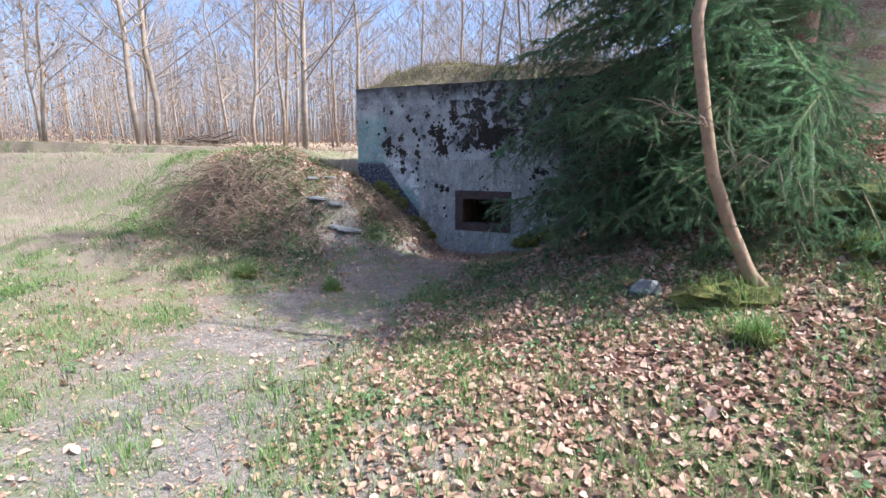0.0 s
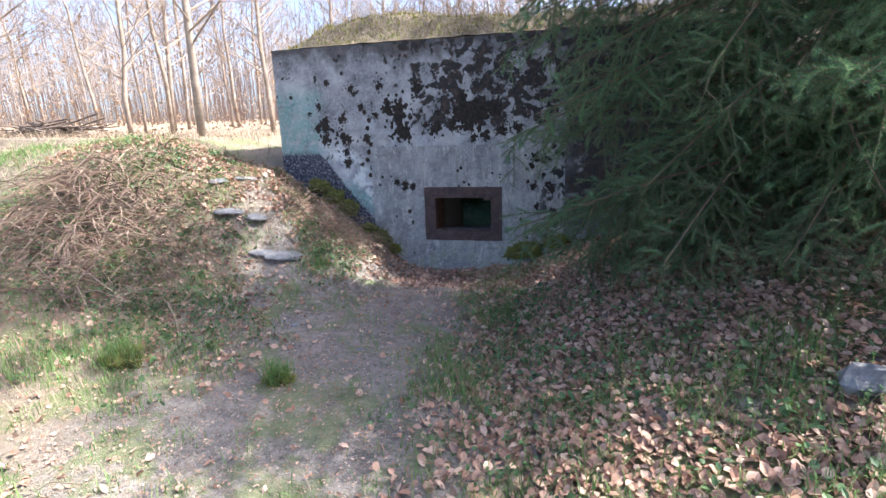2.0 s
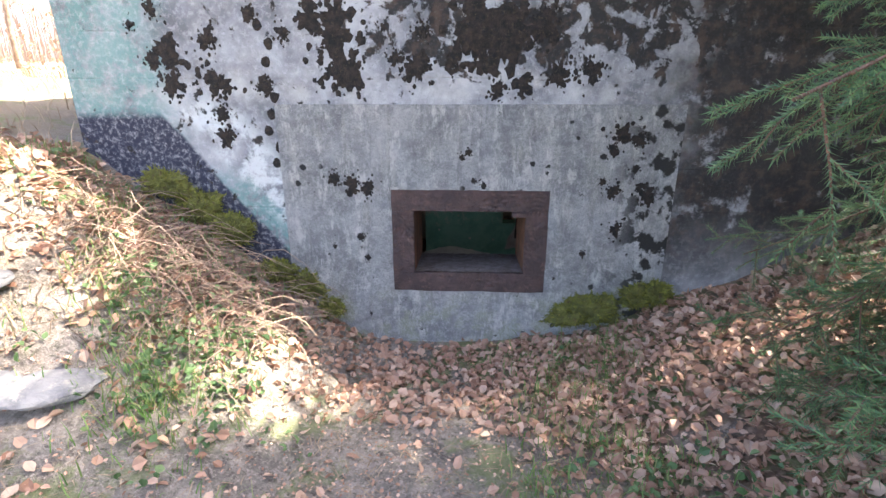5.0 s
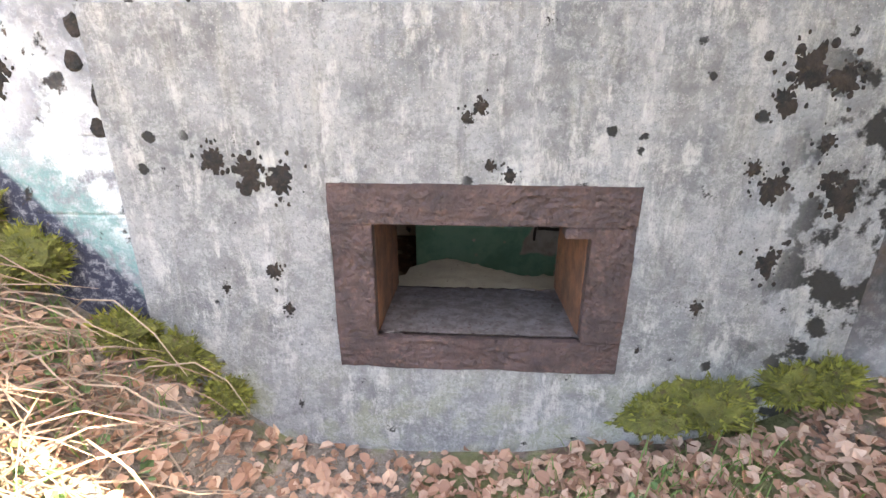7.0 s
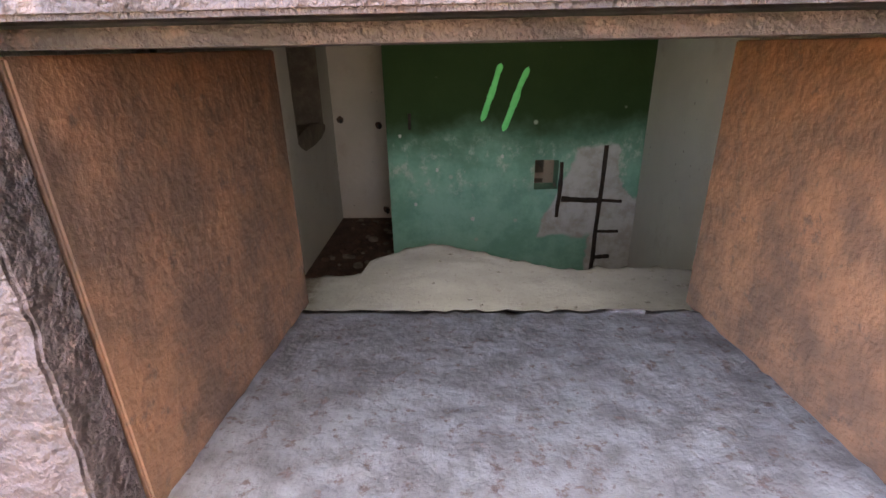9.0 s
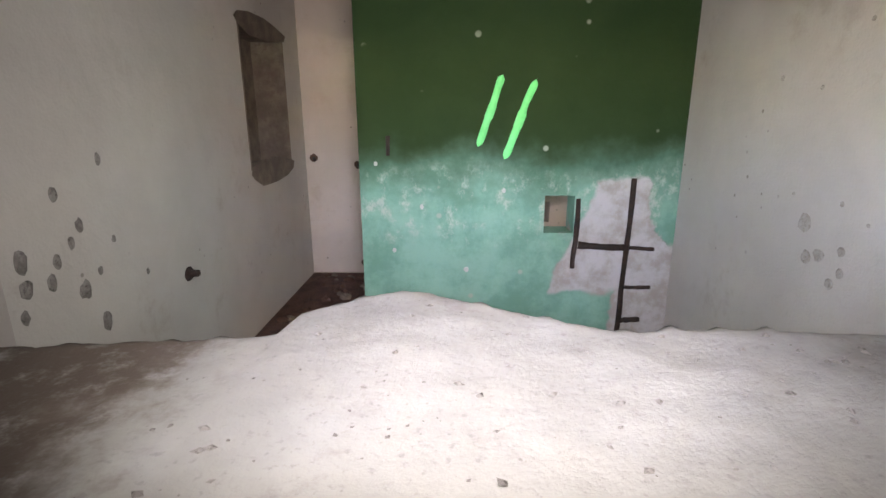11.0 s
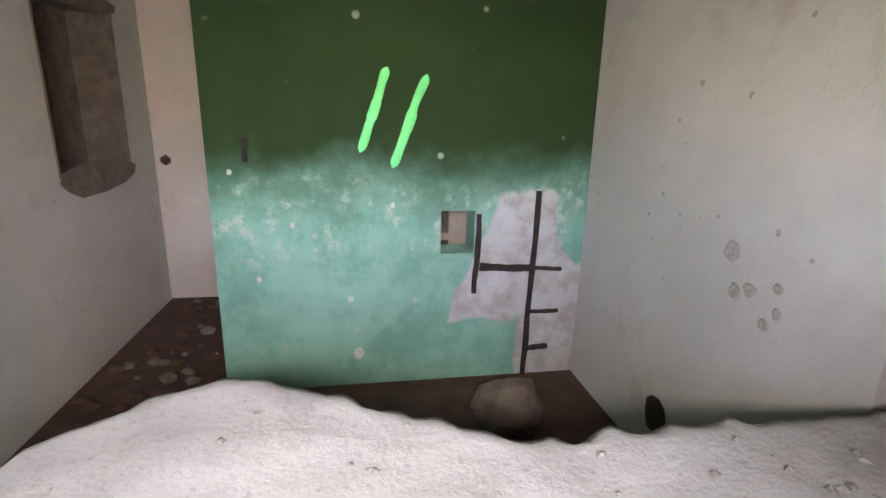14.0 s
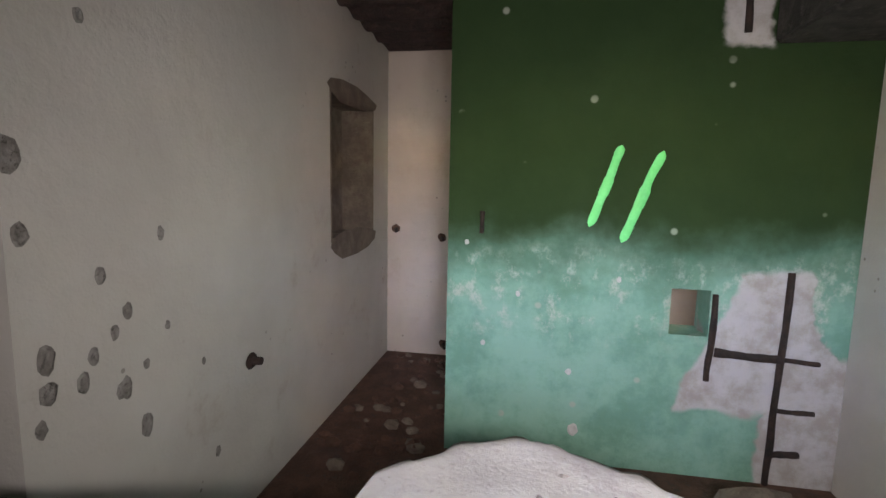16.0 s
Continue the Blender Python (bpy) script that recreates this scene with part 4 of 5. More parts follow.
def leaves(name, spots, material, label, category, size, seed, flat=0.5):
    """Curled leaves of two folded halves."""
    r = random.Random(seed)
    v, f = [], []
    for x, y, z, s in spots:
        m = Euler((r.gauss(0, flat), r.gauss(0, flat), r.uniform(0, 6.283))).to_matrix()
        L, W, c = size * s * r.uniform(0.7, 1.2), size * s * r.uniform(0.3, 0.5), r.uniform(0.05, 0.5)
        o = Vector((x, y, z + 0.012 * s + r.uniform(0, 0.012)))
        i = len(v)
        for p in ((-L * 0.6, 0, 0.0), (-L * 0.2, W, c * W), (L * 0.25, W * 0.9, c * W), (L * 0.6, 0, -c * W * 0.6), (L * 0.25, -W * 0.9, c * W), (-L * 0.2, -W, c * W)):
            v.append(tuple(o + m @ Vector(p)))
        f += [(i, i + 1, i + 2, i + 3), (i, i + 3, i + 4, i + 5)]
    return tagged(from_lists(name, v, f, material), label, category, kind="stuff")


def leaf_chance(x, y):
    c = step(-0.1, 0.9, x + 0.10 * (y + 1.5)) * (0.55 + 0.9 * max(0, lit(x, y, 1))) * step(-6.5, -4.0, y)
    c += 0.55 * step(-1.1, -0.4, y) + 0.30 * hill(x, y, -2.2, -1.6, 1.3, 1.0) + 0.18 * max(0, lit(x * 1.5, y * 1.5, 6)) + 0.03
    return c * (1 - 0.75 * path_mask(x, y) * (1 if y < -0.9 else 0))


leaves("leaf_litter", scatter(46000, (-5, 5.5, -7.0, -0.02), leaf_chance, 1), LEAF, "dry brown beech leaves littering the ground", "leaves", 0.043, 6, 0.6)
leaves("fine_litter", scatter(34000, (-3.5, 4, -6.8, -0.02), lambda x, y: 0.8, 1), LEAF, "crumbled leaf scraps and bark on the soil", "litter", 0.014, 7, 0.4)


def herb_chance(x, y):
    c = 0.9 * hill(x, y, -1.25, -0.85, 0.6, 0.5) + 0.6 * hill(x, y, 0.75, -1.9, 0.4, 0.5) + 0.5 * hill(x, y, -2.3, -2.2, 0.8, 0.6)
    return (1 - path_mask(x, y)) * (c + 0.35 * hill(x, y, -3.3, -1.5, 1.0, 0.7) + 0.25 * hill(x, y, 1.2, -2.7, 0.8, 0.7) + 0.2 * hill(x, y, 2.4, -3.2, 0.9, 0.6) + 0.06 * hill(x, y, 1.3, -4.2, 0.8, 0.8) + 0.6 * hill(x, y, -3.1, -0.6, 0.8, 0.3) + 0.03)


leaves("herbs", [(x, y, z + rng.uniform(0, 0.05), s) for x, y, z, s in scatter(8000, (-5, 4.5, -5.5, -0.05), herb_chance, 9, 0.05)], HERB,
       "low green herbs and ivy on the bank", "herbs", 0.030, 8, 0.6)


def canes(name, spots, label, length, seed, r0=0.003, material=None):
    """Arching dead stalks."""
    r = random.Random(seed)
    v, f = [], []
    for x, y, z, s in spots:
        a, L = r.uniform(0, 6.283), length * s * r.uniform(0.4, 1.2)
        up = r.uniform(0.04, 0.42)
        pts = []
        for k in range(5):
            t = k / 4
            pts.append((x + math.cos(a) * L * t + r.gauss(0, 0.01), y + math.sin(a) * L * t + r.gauss(0, 0.01), 0))
        if any(inside(p[0], p[1]) for p in pts):
            continue
        pts = [(px, py, max(ground_z(px, py) + 0.006, z + L * up * math.sin(math.pi * min(1, 0.12 + 0.9 * k / 4)) * 0.9 - 0.02)) for k, (px, py, _) in enumerate(pts)]
        tube(v, f, pts, [r0 * s, r0 * s, r0 * s * 0.8, r0 * s * 0.6, r0 * s * 0.3], 3)
    return tagged(from_lists(name, v, f, material or DEADTWIG), label, "dead stalks", kind="stuff")


canes("bramble_canes", scatter(1500, (-5.2, -2.2, -2.6, -0.6), lambda x, y: hill(x, y, -3.6, -1.6, 0.8, 0.55) * (1 - path_mask(x, y)), 1), "tangled brown and straw-coloured dead bramble canes on the mound", 0.55, 1, 0.0052, CANE)
canes("bank_stalks", scatter(1000, (-2.4, -0.7, -1.1, -0.1), lambda x, y: hill(x, y, -1.6, -0.4, 0.6, 0.3) * (1 - path_mask(x, y)), 1), "dead stalks and straw on the bank", 0.36, 2, 0.0030, CANE)
canes("ground_twigs", scatter(330, (-4, 5, -6.5, -0.2), lambda x, y: 0.5, 1), "thin fallen twigs on the ground", 0.22, 3, 0.0022)

# stones of the little way up the bank, and stray rocks
for k, (x, y, sx, sy, sz, turn) in enumerate(((-2.36, -1.04, 0.17, 0.11, 0.04, 20), (-2.12, -0.96, 0.15, 0.10, 0.04, -10), (-1.90, -1.25, 0.13, 0.10, 0.04, 15),
                                              (-1.68, -1.20, 0.20, 0.15, 0.05, 40), (-1.50, -1.85, 0.06, 0.045, 0.025, 0), (-1.08, -2.1, 0.05, 0.04, 0.02, 50),
                                              (-0.33, -2.48, 0.06, 0.035, 0.02, 10), (-2.65, -0.75, 0.12, 0.09, 0.04, 70), (-2.45, -0.55, 0.14, 0.09, 0.03, 30))):
    ob = lump("flat_stone", (x, y, ground_z(x, y) - 0.012), (sx, sy, sz * 0.9), STONE, k, None, 0.16, 3)
    ob.rotation_euler = (0, radians(5), radians(turn))
    tagged(ob, "flat pale grey stone trodden into the bank", "stone", "stones on the way up the bank")
ob = lump("grey_rock", (2.45, -3.25, ground_z(2.45, -3.25) + 0.03), (0.13, 0.09, 0.09), STONE, 31, None, 0.4, 2)
tagged(ob, "angular blue-grey rock lying among leaves", "rock")


# ---- moss cushions ----
def moss(at, size, seed, label="yellow-green moss cushion against the concrete", y_flat=True):
    e = tagged(new("moss_cushion"), label, "moss", "moss cushions")
    ob = lump("cushion", at, size, MOSS, seed, e, 0.8, 3, "", -0.9)
    r = random.Random(seed)
    v, f = [], []
    for p in ob.data.vertices:
        for _ in range(6):
            b = Vector(at) + p.co * 0.98 + Vector((r.gauss(0, 0.008), r.gauss(0, 0.006), r.gauss(0, 0.008)))
            d = p.co.normalized() * 0.019 + Vector((r.gauss(0, 0.006), r.gauss(0, 0.006), 0.004))
            w = Vector((r.gauss(0, 0.003), r.gauss(0, 0.003), r.gauss(0, 0.003)))
            i = len(v)
            v += [tuple(b - w), tuple(b + w), tuple(b + d)]
            f.append((i, i + 1, i + 2))
    tagged(from_lists("moss_fur", v, f, MOSSTUFT, e), kind="stuff")


for k, (x, y, z, s) in enumerate(((0.62, -0.03, 0.20, 0.11), (0.78, -0.04, 0.24, 0.13), (1.02, -0.04, 0.33, 0.09), (1.12, -0.05, 0.36, 0.08),
                                  (-1.02, -0.04, 0.36, 0.11), (-1.18, -0.05, 0.46, 0.09), (-1.42, -0.05, 0.72, 0.12), (-1.62, -0.04, 0.86, 0.13), (-1.80, -0.04, 1.0, 0.12), (-0.86, -0.05, 0.22, 0.07))):
    moss((x, y, z), (s, 0.05, s * 0.75), k)
for k, (x, y, s, h) in enumerate(((3.0, -3.5, 0.26, 0.13), (4.15, -2.5, 0.38, 0.22), (3.9, -3.1, 0.16, 0.10), (-2.0, -2.95, 0.14, 0.07), (-0.72, -3.0, 0.09, 0.03), (3.05, -4.1, 0.12, 0.06))):
    moss((x, y, ground_z(x, y) + 0.02), (s, s * 0.8, h), k + 50, "mossy earth hummock with tufts of grass")
    blades("hummock_grass", [(x + rng.gauss(0, s * 0.5), y + rng.gauss(0, s * 0.5), ground_z(x, y) + h * 0.4, rng.uniform(0.8, 1.6)) for _ in range(260)],
           GRASS, "grass tuft sprouting from a mossy hummock", "grass", 0.0025, 0.13, 0.12, k + 60)


# ---- spruce ----
def bough_mesh(seed, rate, fat, L=2.6):
    """A drooping limb with flat sprays of bottle-brush shoots."""
    r = random.Random(seed)
    wood_v, wood_f = [], []
    nv, nf = [], []

    def axis(t):
        return Vector((L * t, 0.16 * math.sin(t * 3 + seed), -0.55 * t * t + 0.12 * math.sin(t * math.pi) + 0.14 * t ** 6))

    tube(wood_v, wood_f, [axis(k / 9) for k in range(10)], [0.013 * (1 - k / 10) + 0.002 for k in range(10)], 5)

    def needles(a, b):
        d = b - a
        n = max(4, int(d.length * rate))
        d.normalize()
        u = d.orthogonal().normalized()
        w0 = d.cross(u)
        for k in range(n):
            p = a.lerp(b, (k + r.random()) / n)
            th = k * 2.4 + r.uniform(-0.4, 0.4)
            side = u * math.cos(th) + w0 * math.sin(th)
            q = (d * 0.62 + side * 0.8) * r.uniform(0.017, 0.026) * fat
            w = d.cross(side) * 0.0021 * fat
            i = len(nv)
            nv.extend((tuple(p - w), tuple(p + w), tuple(p + q)))
            nf.append((i, i + 1, i + 2))

    def shoot(a, d, length, level):
        b = a + d * length + Vector((0, 0, -0.16 * length))
        m = a.lerp(b, 0.5) + Vector((0, 0, 0.05 * length))
        tube(wood_v, wood_f, [a, m, b], [0.003, 0.0022, 0.0012], 3)
        needles(a, m)
        needles(m, b)
        if level:
            gap = 0.075
            lat0 = Vector((-d.y, d.x, 0)).normalized()
            for k in range(int(length / gap)):
                t = (k + 0.7) / (length / gap + 0.3)
                lat = lat0 * (1 if k % 2 else -1)
                dd = (d * 0.8 + lat * r.uniform(0.6, 1.3) + Vector((0, 0, r.gauss(-0.1, 0.3)))).normalized()
                shoot(a.lerp(m, t * 2) if t < 0.5 else m.lerp(b, t * 2 - 1), dd, r.uniform(0.07, 0.15) * (1.25 - 0.6 * t), 0)

    n = 34
    for k in range(n):
        t = 0.14 + 0.84 * k / (n - 1)
        s = 1 if k % 2 else -1
        droop = r.choice((0.1, -0.2, -0.5, -1.1))
        d = Vector((r.uniform(0.35, 0.9), s * (0.75 + r.gauss(0, 0.25)), droop + r.gauss(0, 0.12))).normalized()
        shoot(axis(t), d, (0.55 * math.sin(math.pi * min(1, 0.18 + t * 0.74)) + 0.08) * r.uniform(0.6, 1.2), 1)
    for k in range(5, 10):
        needles(axis(k / 10), axis((k + 1) / 10))
    wood = bpy.data.meshes.new("bough_wood")
    wood.from_pydata(wood_v, [], wood_f)
    wood.materials.append(BARK)
    leaf = bpy.data.meshes.new("bough_needles")
    leaf.from_pydata(nv, [], nf)
    leaf.materials.append(NEEDLE)
    return wood, leaf


BOUGHS = [bough_mesh(s, 480, 1.0) for s in (1, 2, 3, 6)]
HIGH_BOUGHS = [bough_mesh(s, 130, 2.0) for s in (4, 5)]


def spruce(base, height, radius, rows, label, seed):
    """rows: (height on the trunk, azimuth, pitch, scale) of each bough."""
    e = tagged(new("spruce_tree"), label, "tree")
    e.location = base
    v, f = [], []
    pts = [(0.06 * math.sin(k * 0.7), 0.05 * math.cos(k), height * k / 14 - 0.3) for k in range(15)]
    tube(v, f, pts, [radius * (1.0 - 0.9 * k / 14) * (1.45 if k == 0 else 1.0) for k in range(15)], 14)
    from_lists("trunk", v, f, BARK, e, True)
    r = random.Random(seed)
    for h, az, pitch, s in rows:
        w, n = BOUGHS[r.randrange(4)] if h < 2.9 and radius > 0.24 else HIGH_BOUGHS[r.randrange(2)]
        b = new("bough", w)
        b.parent = e
        b.matrix_basis = pose(0, 0, h, 0, -pitch, az) @ Matrix.Diagonal((s, s, s, 1)) @ pose(0, 0, 0, r.uniform(-35, 35), 0, 0)
        g = new("needles", n)
        g.parent = b
    return e


rs = random.Random(21)
SX, SY = 3.65, -0.55
SZ = ground_z(SX, SY)
rows = []
for k in range(104):
    tip = 0.30 + 4.4 * (k / 104) ** 1.25
    az = rs.uniform(183, 270)
    reach = rs.uniform(2.45, 3.15) * (0.88 if tip < 0.7 else 1.0) * (1 - 0.05 * max(0.0, tip - 2.5))
    tip = max(tip, ground_z(SX + reach * math.cos(radians(az)), SY + reach * math.sin(radians(az))) + 0.15)
    h = max(0.15, tip - SZ + rs.uniform(0.5, 1.3))
    s = reach / 2.6
    rows.append((h, az, math.degrees(math.atan2(tip + 0.41 * s - SZ - h, reach)), s * 1.05))
for k in range(84):
    rows.append((2.6 + 0.107 * k, rs.uniform(0, 360) if k % 3 else rs.uniform(160, 280), rs.uniform(-28, -8), rs.uniform(0.85, 1.15) * (1 - 0.0088 * k)))
for k in range(14):
    rows.append((1.6 + 0.4 * k, rs.uniform(-90, 60), rs.uniform(-12, 8), rs.uniform(0.7, 1.0)))
spruce((SX, SY, SZ), 13.0, 0.26, rows, "tall dark green spruce with drooping boughs beside the bunker", 3)
rows = []
for k in range(34):
    rows.append((1.6 + 0.17 * k, rs.uniform(0, 360), rs.uniform(-14, 8), rs.uniform(0.8, 1.15)))
spruce((7.2, 3.0, ground_z(7.2, 3.0)), 14.0, 0.22, rows, "further spruce on the slope with thin lower boughs", 4)


def rotten_stump():
    e = tagged(new("tree_stump"), "tall reddish rotten stump with mossy foot on the slope", "stump")
    bx, by = 3.35, -1.15
    bz = ground_z(bx, by)
    v, f = [], []
    pts = [(bx + 0.02 * k, by + 0.01 * k, bz - 0.15 + 0.16 * k) for k in range(9)]
    tube(v, f, pts, [(0.36, 0.29, 0.25, 0.235, 0.23, 0.22, 0.21, 0.17, 0.10)[k] for k in range(9)], 18)
    v = [(x + 0.05 * noise.noise(Vector((x * 9, y * 9, z * 2))), y + 0.05 * noise.noise(Vector((x * 9, y * 9, z * 2 + 5))), z) for x, y, z in v]
    from_lists("stump_wood", v, f, ROTWOOD, e, True)
    lump("moss_foot", (bx + 0.2, by - 0.2, bz + 0.1), (0.3, 0.22, 0.18), MOSS, 5, e, 0.4, 3)


rotten_stump()


def leaning_tree():
    e = tagged(new("leaning_tree"), "slender leaning tree with smooth brown bark and bare twigs", "tree")
    v, f = [], []
    base = Vector((3.22, -3.35, ground_z(3.22, -3.35) - 0.08))
    pts = [base, (3.09, -3.42, 0.72), (2.93, -3.48, 1.06), (2.79, -3.54, 1.42), (2.71, -3.56, 1.80), (2.65, -3.58, 2.12), (2.61, -3.58, 2.38), (2.66, -3.52, 2.75), (2.68, -3.4, 3.4), (2.63, -3.3, 4.4), (2.8, -3.1, 5.8)]
    tube(v, f, pts, [0.075, 0.047, 0.042, 0.040, 0.038, 0.037, 0.036, 0.034, 0.030, 0.024, 0.011], 10)
    from_lists("trunk", v, f, SAPBARK, e, True)
    r = random.Random(8)
    for at, d, L in (((2.63, -3.55, 2.55), (-0.75, -0.1, 0.45), 1.6), ((2.68, -3.41, 3.35), (0.6, -0.4, 0.6), 1.5), ((2.67, -3.45, 3.15), (-0.7, -0.4, 0.5), 1.4), ((2.71, -3.56, 1.8), (-0.6, -0.3, 0.2), 0.5), ((2.81, -3.53, 1.38), (0.5, 0.2, 0.4), 0.7)):
        v, f = [], []
        d = Vector(d)
        p = [Vector(at) + d * L * k / 5 + Vector((r.gauss(0, 0.03), r.gauss(0, 0.03), r.gauss(0, 0.03) - 0.03 * k * k / 5)) for k in range(6)]
        tube(v, f, p, [0.02 * L * (1 - k / 6.5) * 0.6 for k in range(6)], 5)
        for k in range(1, 6):
            for _ in range(3):
                q = Vector((r.gauss(0, 1), r.gauss(0, 1), r.gauss(-0.3, 0.7))).normalized() * r.uniform(0.15, 0.45)
                tube(v, f, [p[k], p[k] + q * 0.5 + Vector((0, 0, 0.02)), p[k] + q], [0.004, 0.003, 0.001], 3)
        from_lists("branch", v, f, DEADTWIG, e)


leaning_tree()


def dead_twigs():
    """Bare hanging twigs at the edge of the spruce."""
    r = random.Random(14)
    for k in range(4):
        e = tagged(new("dead_branch"), "bare grey hanging spruce branch with side twigs", "branch", "dead branches of the spruce")
        a = Vector((3.5, -0.7, 2.0 + 0.35 * k))
        b = Vector((r.uniform(0.9, 2.2), r.uniform(-2.4, -1.3), r.uniform(1.6, 3.0)))
        v, f = [], []
        mid = a.lerp(b, 0.5) + Vector((0, 0, 0.3))
        p = [a.lerp(mid, t / 4) if t < 4 else mid.lerp(b, (t - 4) / 4) for t in range(9)]
        tube(v, f, p, [0.011 - 0.0011 * t for t in range(9)], 5)
        from_lists("limb", v, f, DEADTWIG, e)
        v, f = [], []
        for t in range(3, 9):
            for _ in range(4):
                q = Vector((r.gauss(-0.2, 0.5), r.gauss(-0.2, 0.5), -abs(r.gauss(0.5, 0.4)))) * r.uniform(0.2, 0.55)
                tube(v, f, [p[t], p[t] + q * 0.5 + Vector((r.gauss(0, 0.03), r.gauss(0, 0.03), 0)), p[t] + q], [0.0035, 0.0025, 0.001], 3)
        tagged(from_lists("twig_spray", v, f, DEADTWIG, e), kind="stuff")


dead_twigs()


# ---- bare woodland ----
def bare_tree(seed, height, r0, limbs, twigs):
    r = random.Random(seed)
    e = new("bare_tree")
    v, f = [], []
    pts = [Vector((r.gauss(0, 0.05) * k * 0.6, r.gauss(0, 0.05) * k * 0.6, height * k / 9 - 0.1)) for k in range(10)]
    tube(v, f, pts, [r0 * (1 - 0.93 * k / 9) for k in range(10)], 7)
    from_lists("trunk", v, f, PALEBARK, e, True)
    v, f = [], []
    for k in range(limbs):
        t = 0.16 + 0.82 * (k / limbs)
        i = min(8, int(t * 9))
        p = pts[i].lerp(pts[i + 1], t * 9 - i)
        a = r.uniform(0, 6.283)
        up = 0.45 + 0.8 * t + r.gauss(0, 0.15)
        d = Vector((math.cos(a), math.sin(a), up)).normalized()
        L = height * 0.27 * (1.12 - t) * r.uniform(0.6, 1.3) + 0.3
        q = [p + d * L * s / 3 + Vector((r.gauss(0, 0.04), r.gauss(0, 0.04), 0.03 * s * s)) * L * 0.4 for s in range(4)]
        tube(v, f, q, [r0 * 0.30 * (1.1 - t), r0 * 0.2 * (1.1 - t), r0 * 0.12 * (1.1 - t) + 0.003, 0.003], 4)
        for m in range(twigs):
            u = r.uniform(0.2, 1.0) * 3
            j = min(2, int(u))
            o = q[j].lerp(q[j + 1], u - j)
            dd = (d + Vector((r.gauss(0, 0.6), r.gauss(0, 0.6), r.gauss(0.1, 0.35)))).normalized()
            l2 = L * r.uniform(0.2, 0.45)
            w = o + dd * l2
            tube(v, f, [o, w], [0.007, 0.002], 3)
            for _ in range(4):
                z = o.lerp(w, r.uniform(0.3, 1))
                d3 = (dd + Vector((r.gauss(0, 0.6), r.gauss(0, 0.6), r.gauss(0.1, 0.4)))).normalized() * l2 * 0.5
                s3 = d3.cross(Vector((0.3, 0.2, 1))).normalized() * 0.005
                i0 = len(v)
                v += [tuple(z - s3), tuple(z + s3), tuple(z + d3)]
                f.append((i0, i0 + 1, i0 + 2))
    from_lists("crown", v, f, PALEBARK, e)
    return tagged(e, "slim bare deciduous tree with pale sunlit bark", "tree", "bare trees of the wood")


def plant(tree, x, y, s, turn):
    m = pose(x, y, ground_z(x, y) - 0.05, rs.uniform(-3, 3), rs.uniform(-3, 3), turn)
    ob = copy_thing(tree, m)
    ob.matrix_basis = m @ Matrix.Diagonal((s, s, s, 1))


KINDS = [bare_tree(40, 11.0, 0.075, 56, 9), bare_tree(41, 12.5, 0.085, 58, 9), bare_tree(42, 9.0, 0.045, 48, 9), bare_tree(43, 13.0, 0.06, 50, 9)]
first = [(-5.2, 2.3), (-10.6, 2.6), (-13.5, 1.2), (-9.0, 6.0)]
for ob, (x, y) in zip(KINDS, first):
    ob.location = (x, y, ground_z(x, y) - 0.05)
for x, y, s in ((-6.9, 7.5, 1.0), (-16.5, 0.2, 0.9), (-3.4, 11.5, 1.1), (-1.8, 13.0, 1.1), (-2.6, 12.4, 1.0), (-0.6, 15.0, 1.1), (0.8, 16, 1.0), (-11.5, -1.2, 0.7)):
    plant(rs.choice(KINDS), x, y, s, rs.uniform(0, 360))
n = 0
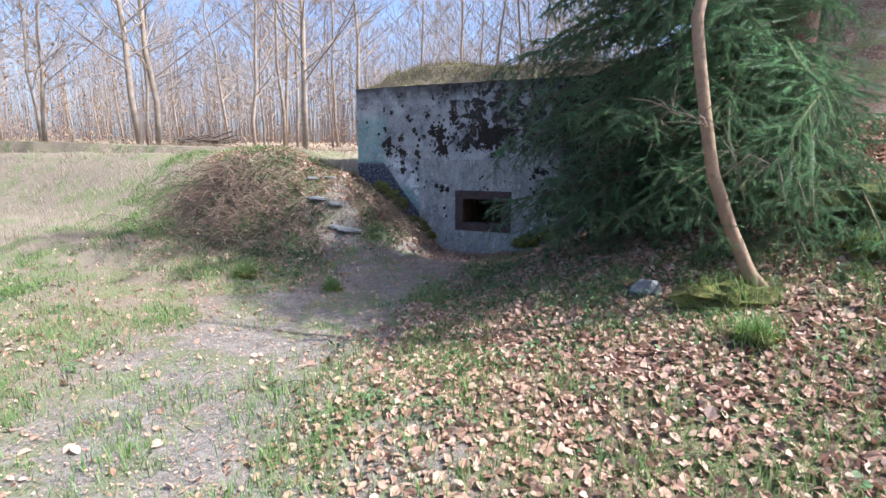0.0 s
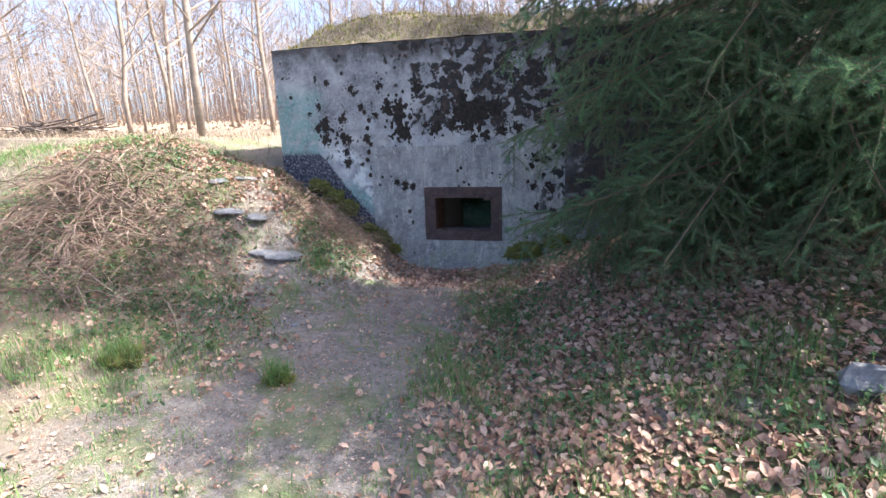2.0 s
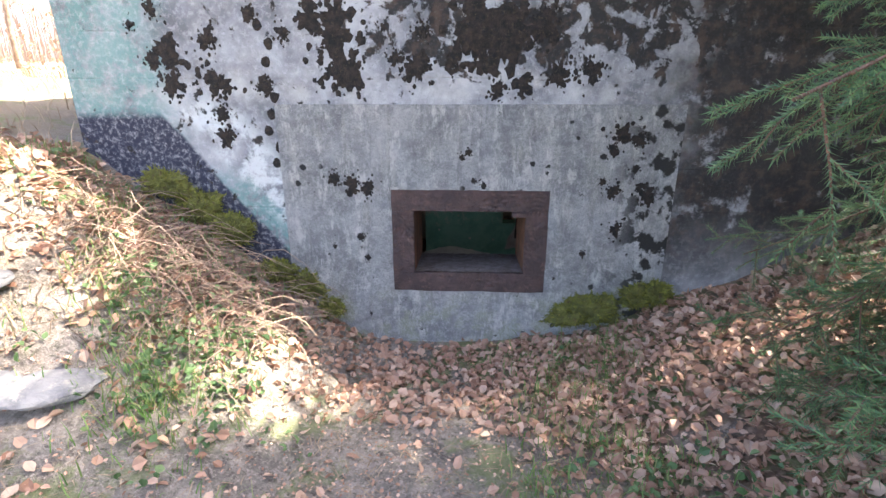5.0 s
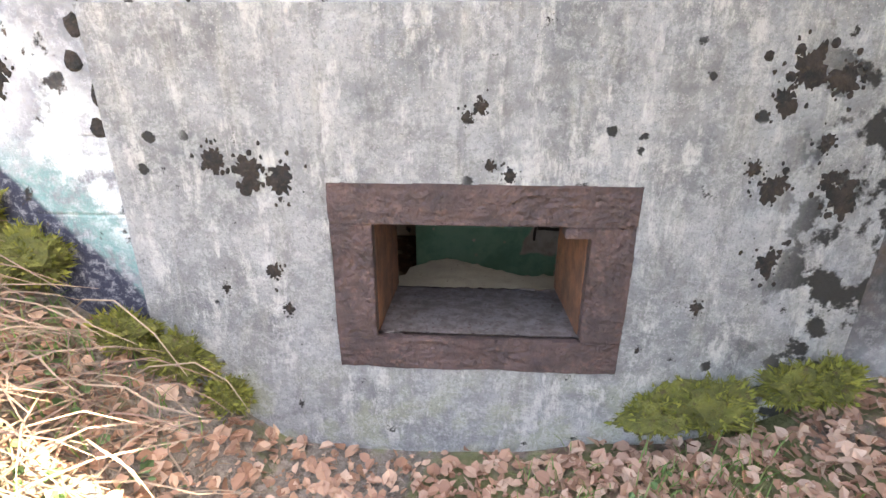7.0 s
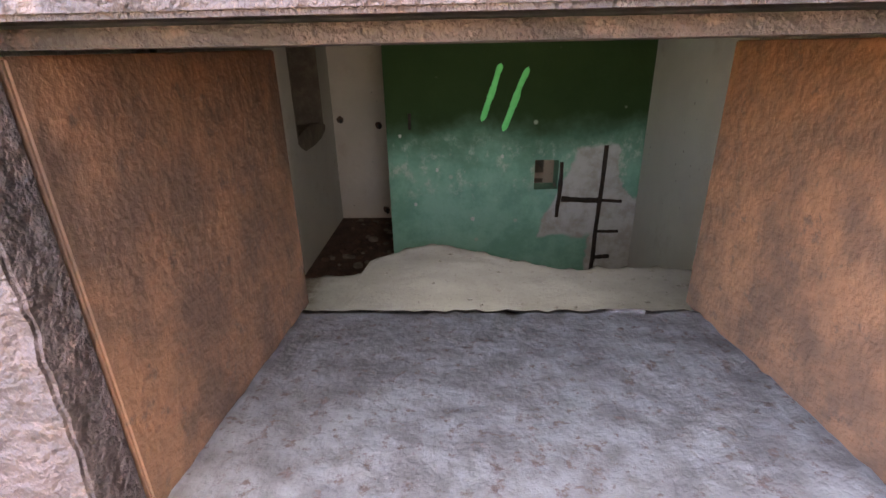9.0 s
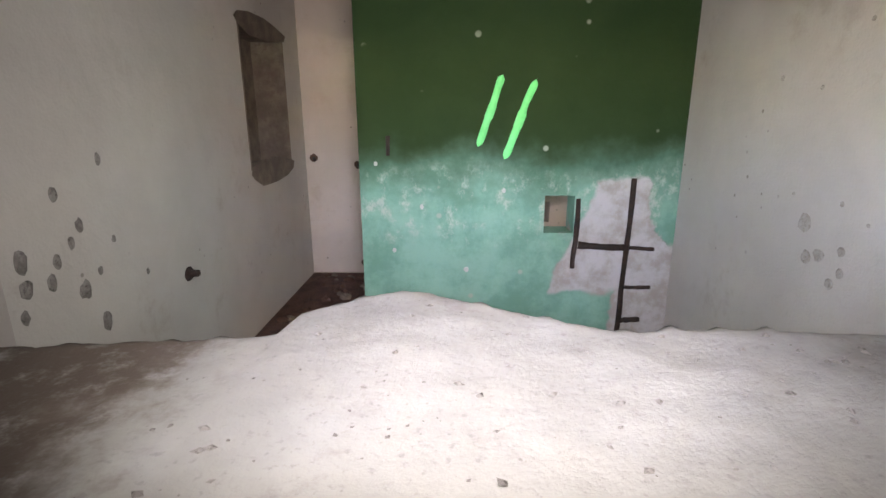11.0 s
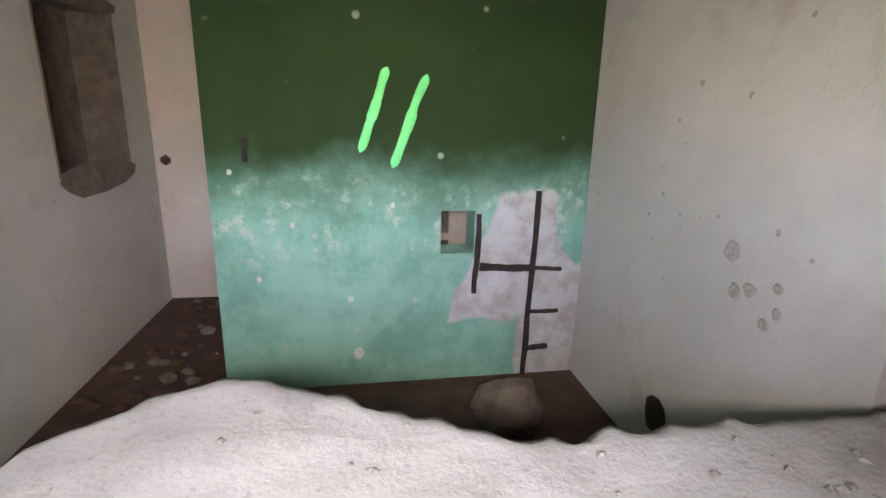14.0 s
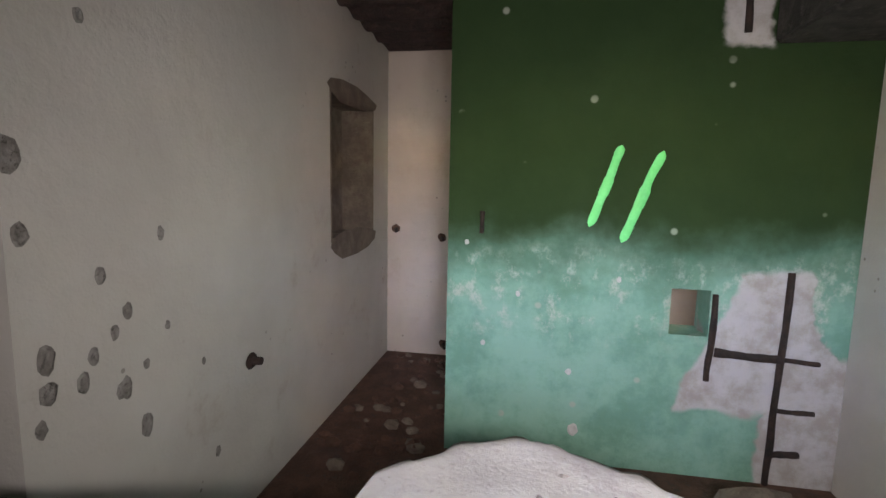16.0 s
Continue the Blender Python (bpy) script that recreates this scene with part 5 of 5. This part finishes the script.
while n < 125:
    a, dist = radians(rs.uniform(-72, 32)), 14 + 48 * rs.random() ** 0.8
    x, y = 2.4 + math.sin(a) * dist, -7.3 + math.cos(a) * dist
    if y < -4 or (-4 < x and y < 9):
        continue
    plant(rs.choice(KINDS), x, y, rs.uniform(0.7, 1.15), rs.uniform(0, 360))
    n += 1
# far wood: crowded stems and the russet undergrowth
v, f = [], []
for k in range(5200):
    a, dist = radians(rs.uniform(-80, 45)), rs.uniform(48, 95)
    x, y = 2.4 + math.sin(a) * dist, -7.3 + math.cos(a) * dist
    hgt, w = rs.uniform(5, 13), rs.uniform(0.02, 0.06)
    z = 2.0 + (0.6 if k % 3 else rs.uniform(1, 6))
    lx, ly = rs.gauss(0, 0.9 if k % 3 == 0 else 0.25), rs.gauss(0, 0.5)
    i = len(v)
    v += [(x - w, y, z - 0.8), (x + w, y, z - 0.8), (x, y + w, z - 0.8), (x + lx, y + ly, z + hgt)]
    f += [(i, i + 1, i + 3), (i + 1, i + 2, i + 3), (i + 2, i, i + 3)]
tagged(from_lists("far_wood", v, f, FARTWIG), "distant crowded bare stems of the wood", "woods", kind="stuff")
UNDER = leafy("russet_undergrowth", ((0.34, 0.22, 0.14), (0.40, 0.29, 0.19), (0.28, 0.20, 0.15)), 0.9, 0.3)
spots = []
for k in range(34000):
    a, dist = radians(rs.uniform(-78, 30)), 20 + 45 * rs.random()
    x, y = 2.4 + math.sin(a) * dist, -7.3 + math.cos(a) * dist
    if lit(x * 0.25, y * 0.25, 5) < -0.1:
        continue
    spots.append((x, y, ground_z(x, y) + 4.5 * rs.random() ** 2.0, rs.uniform(0.7, 1.8)))
leaves("undergrowth", spots, UNDER, "russet withered undergrowth among the far trees", "undergrowth", 0.07, 77, 1.2)
v, f = [], []
for k in range(90):
    x = rs.uniform(-11.6, -9.9)
    y = rs.uniform(3.4, 4.6)
    p = Vector((x, y, ground_z(x, y) + rs.uniform(0.0, 0.35)))
    d = Vector((rs.gauss(0, 1), rs.gauss(0, 0.5), rs.gauss(0, 0.12))) * 0.5
    tube(v, f, [p - d, p + d], [0.025, 0.012], 4)
tagged(from_lists("brushwood_heap", v, f, DEADTWIG), "heap of cut brushwood in the clearing", "brushwood", kind="stuff")
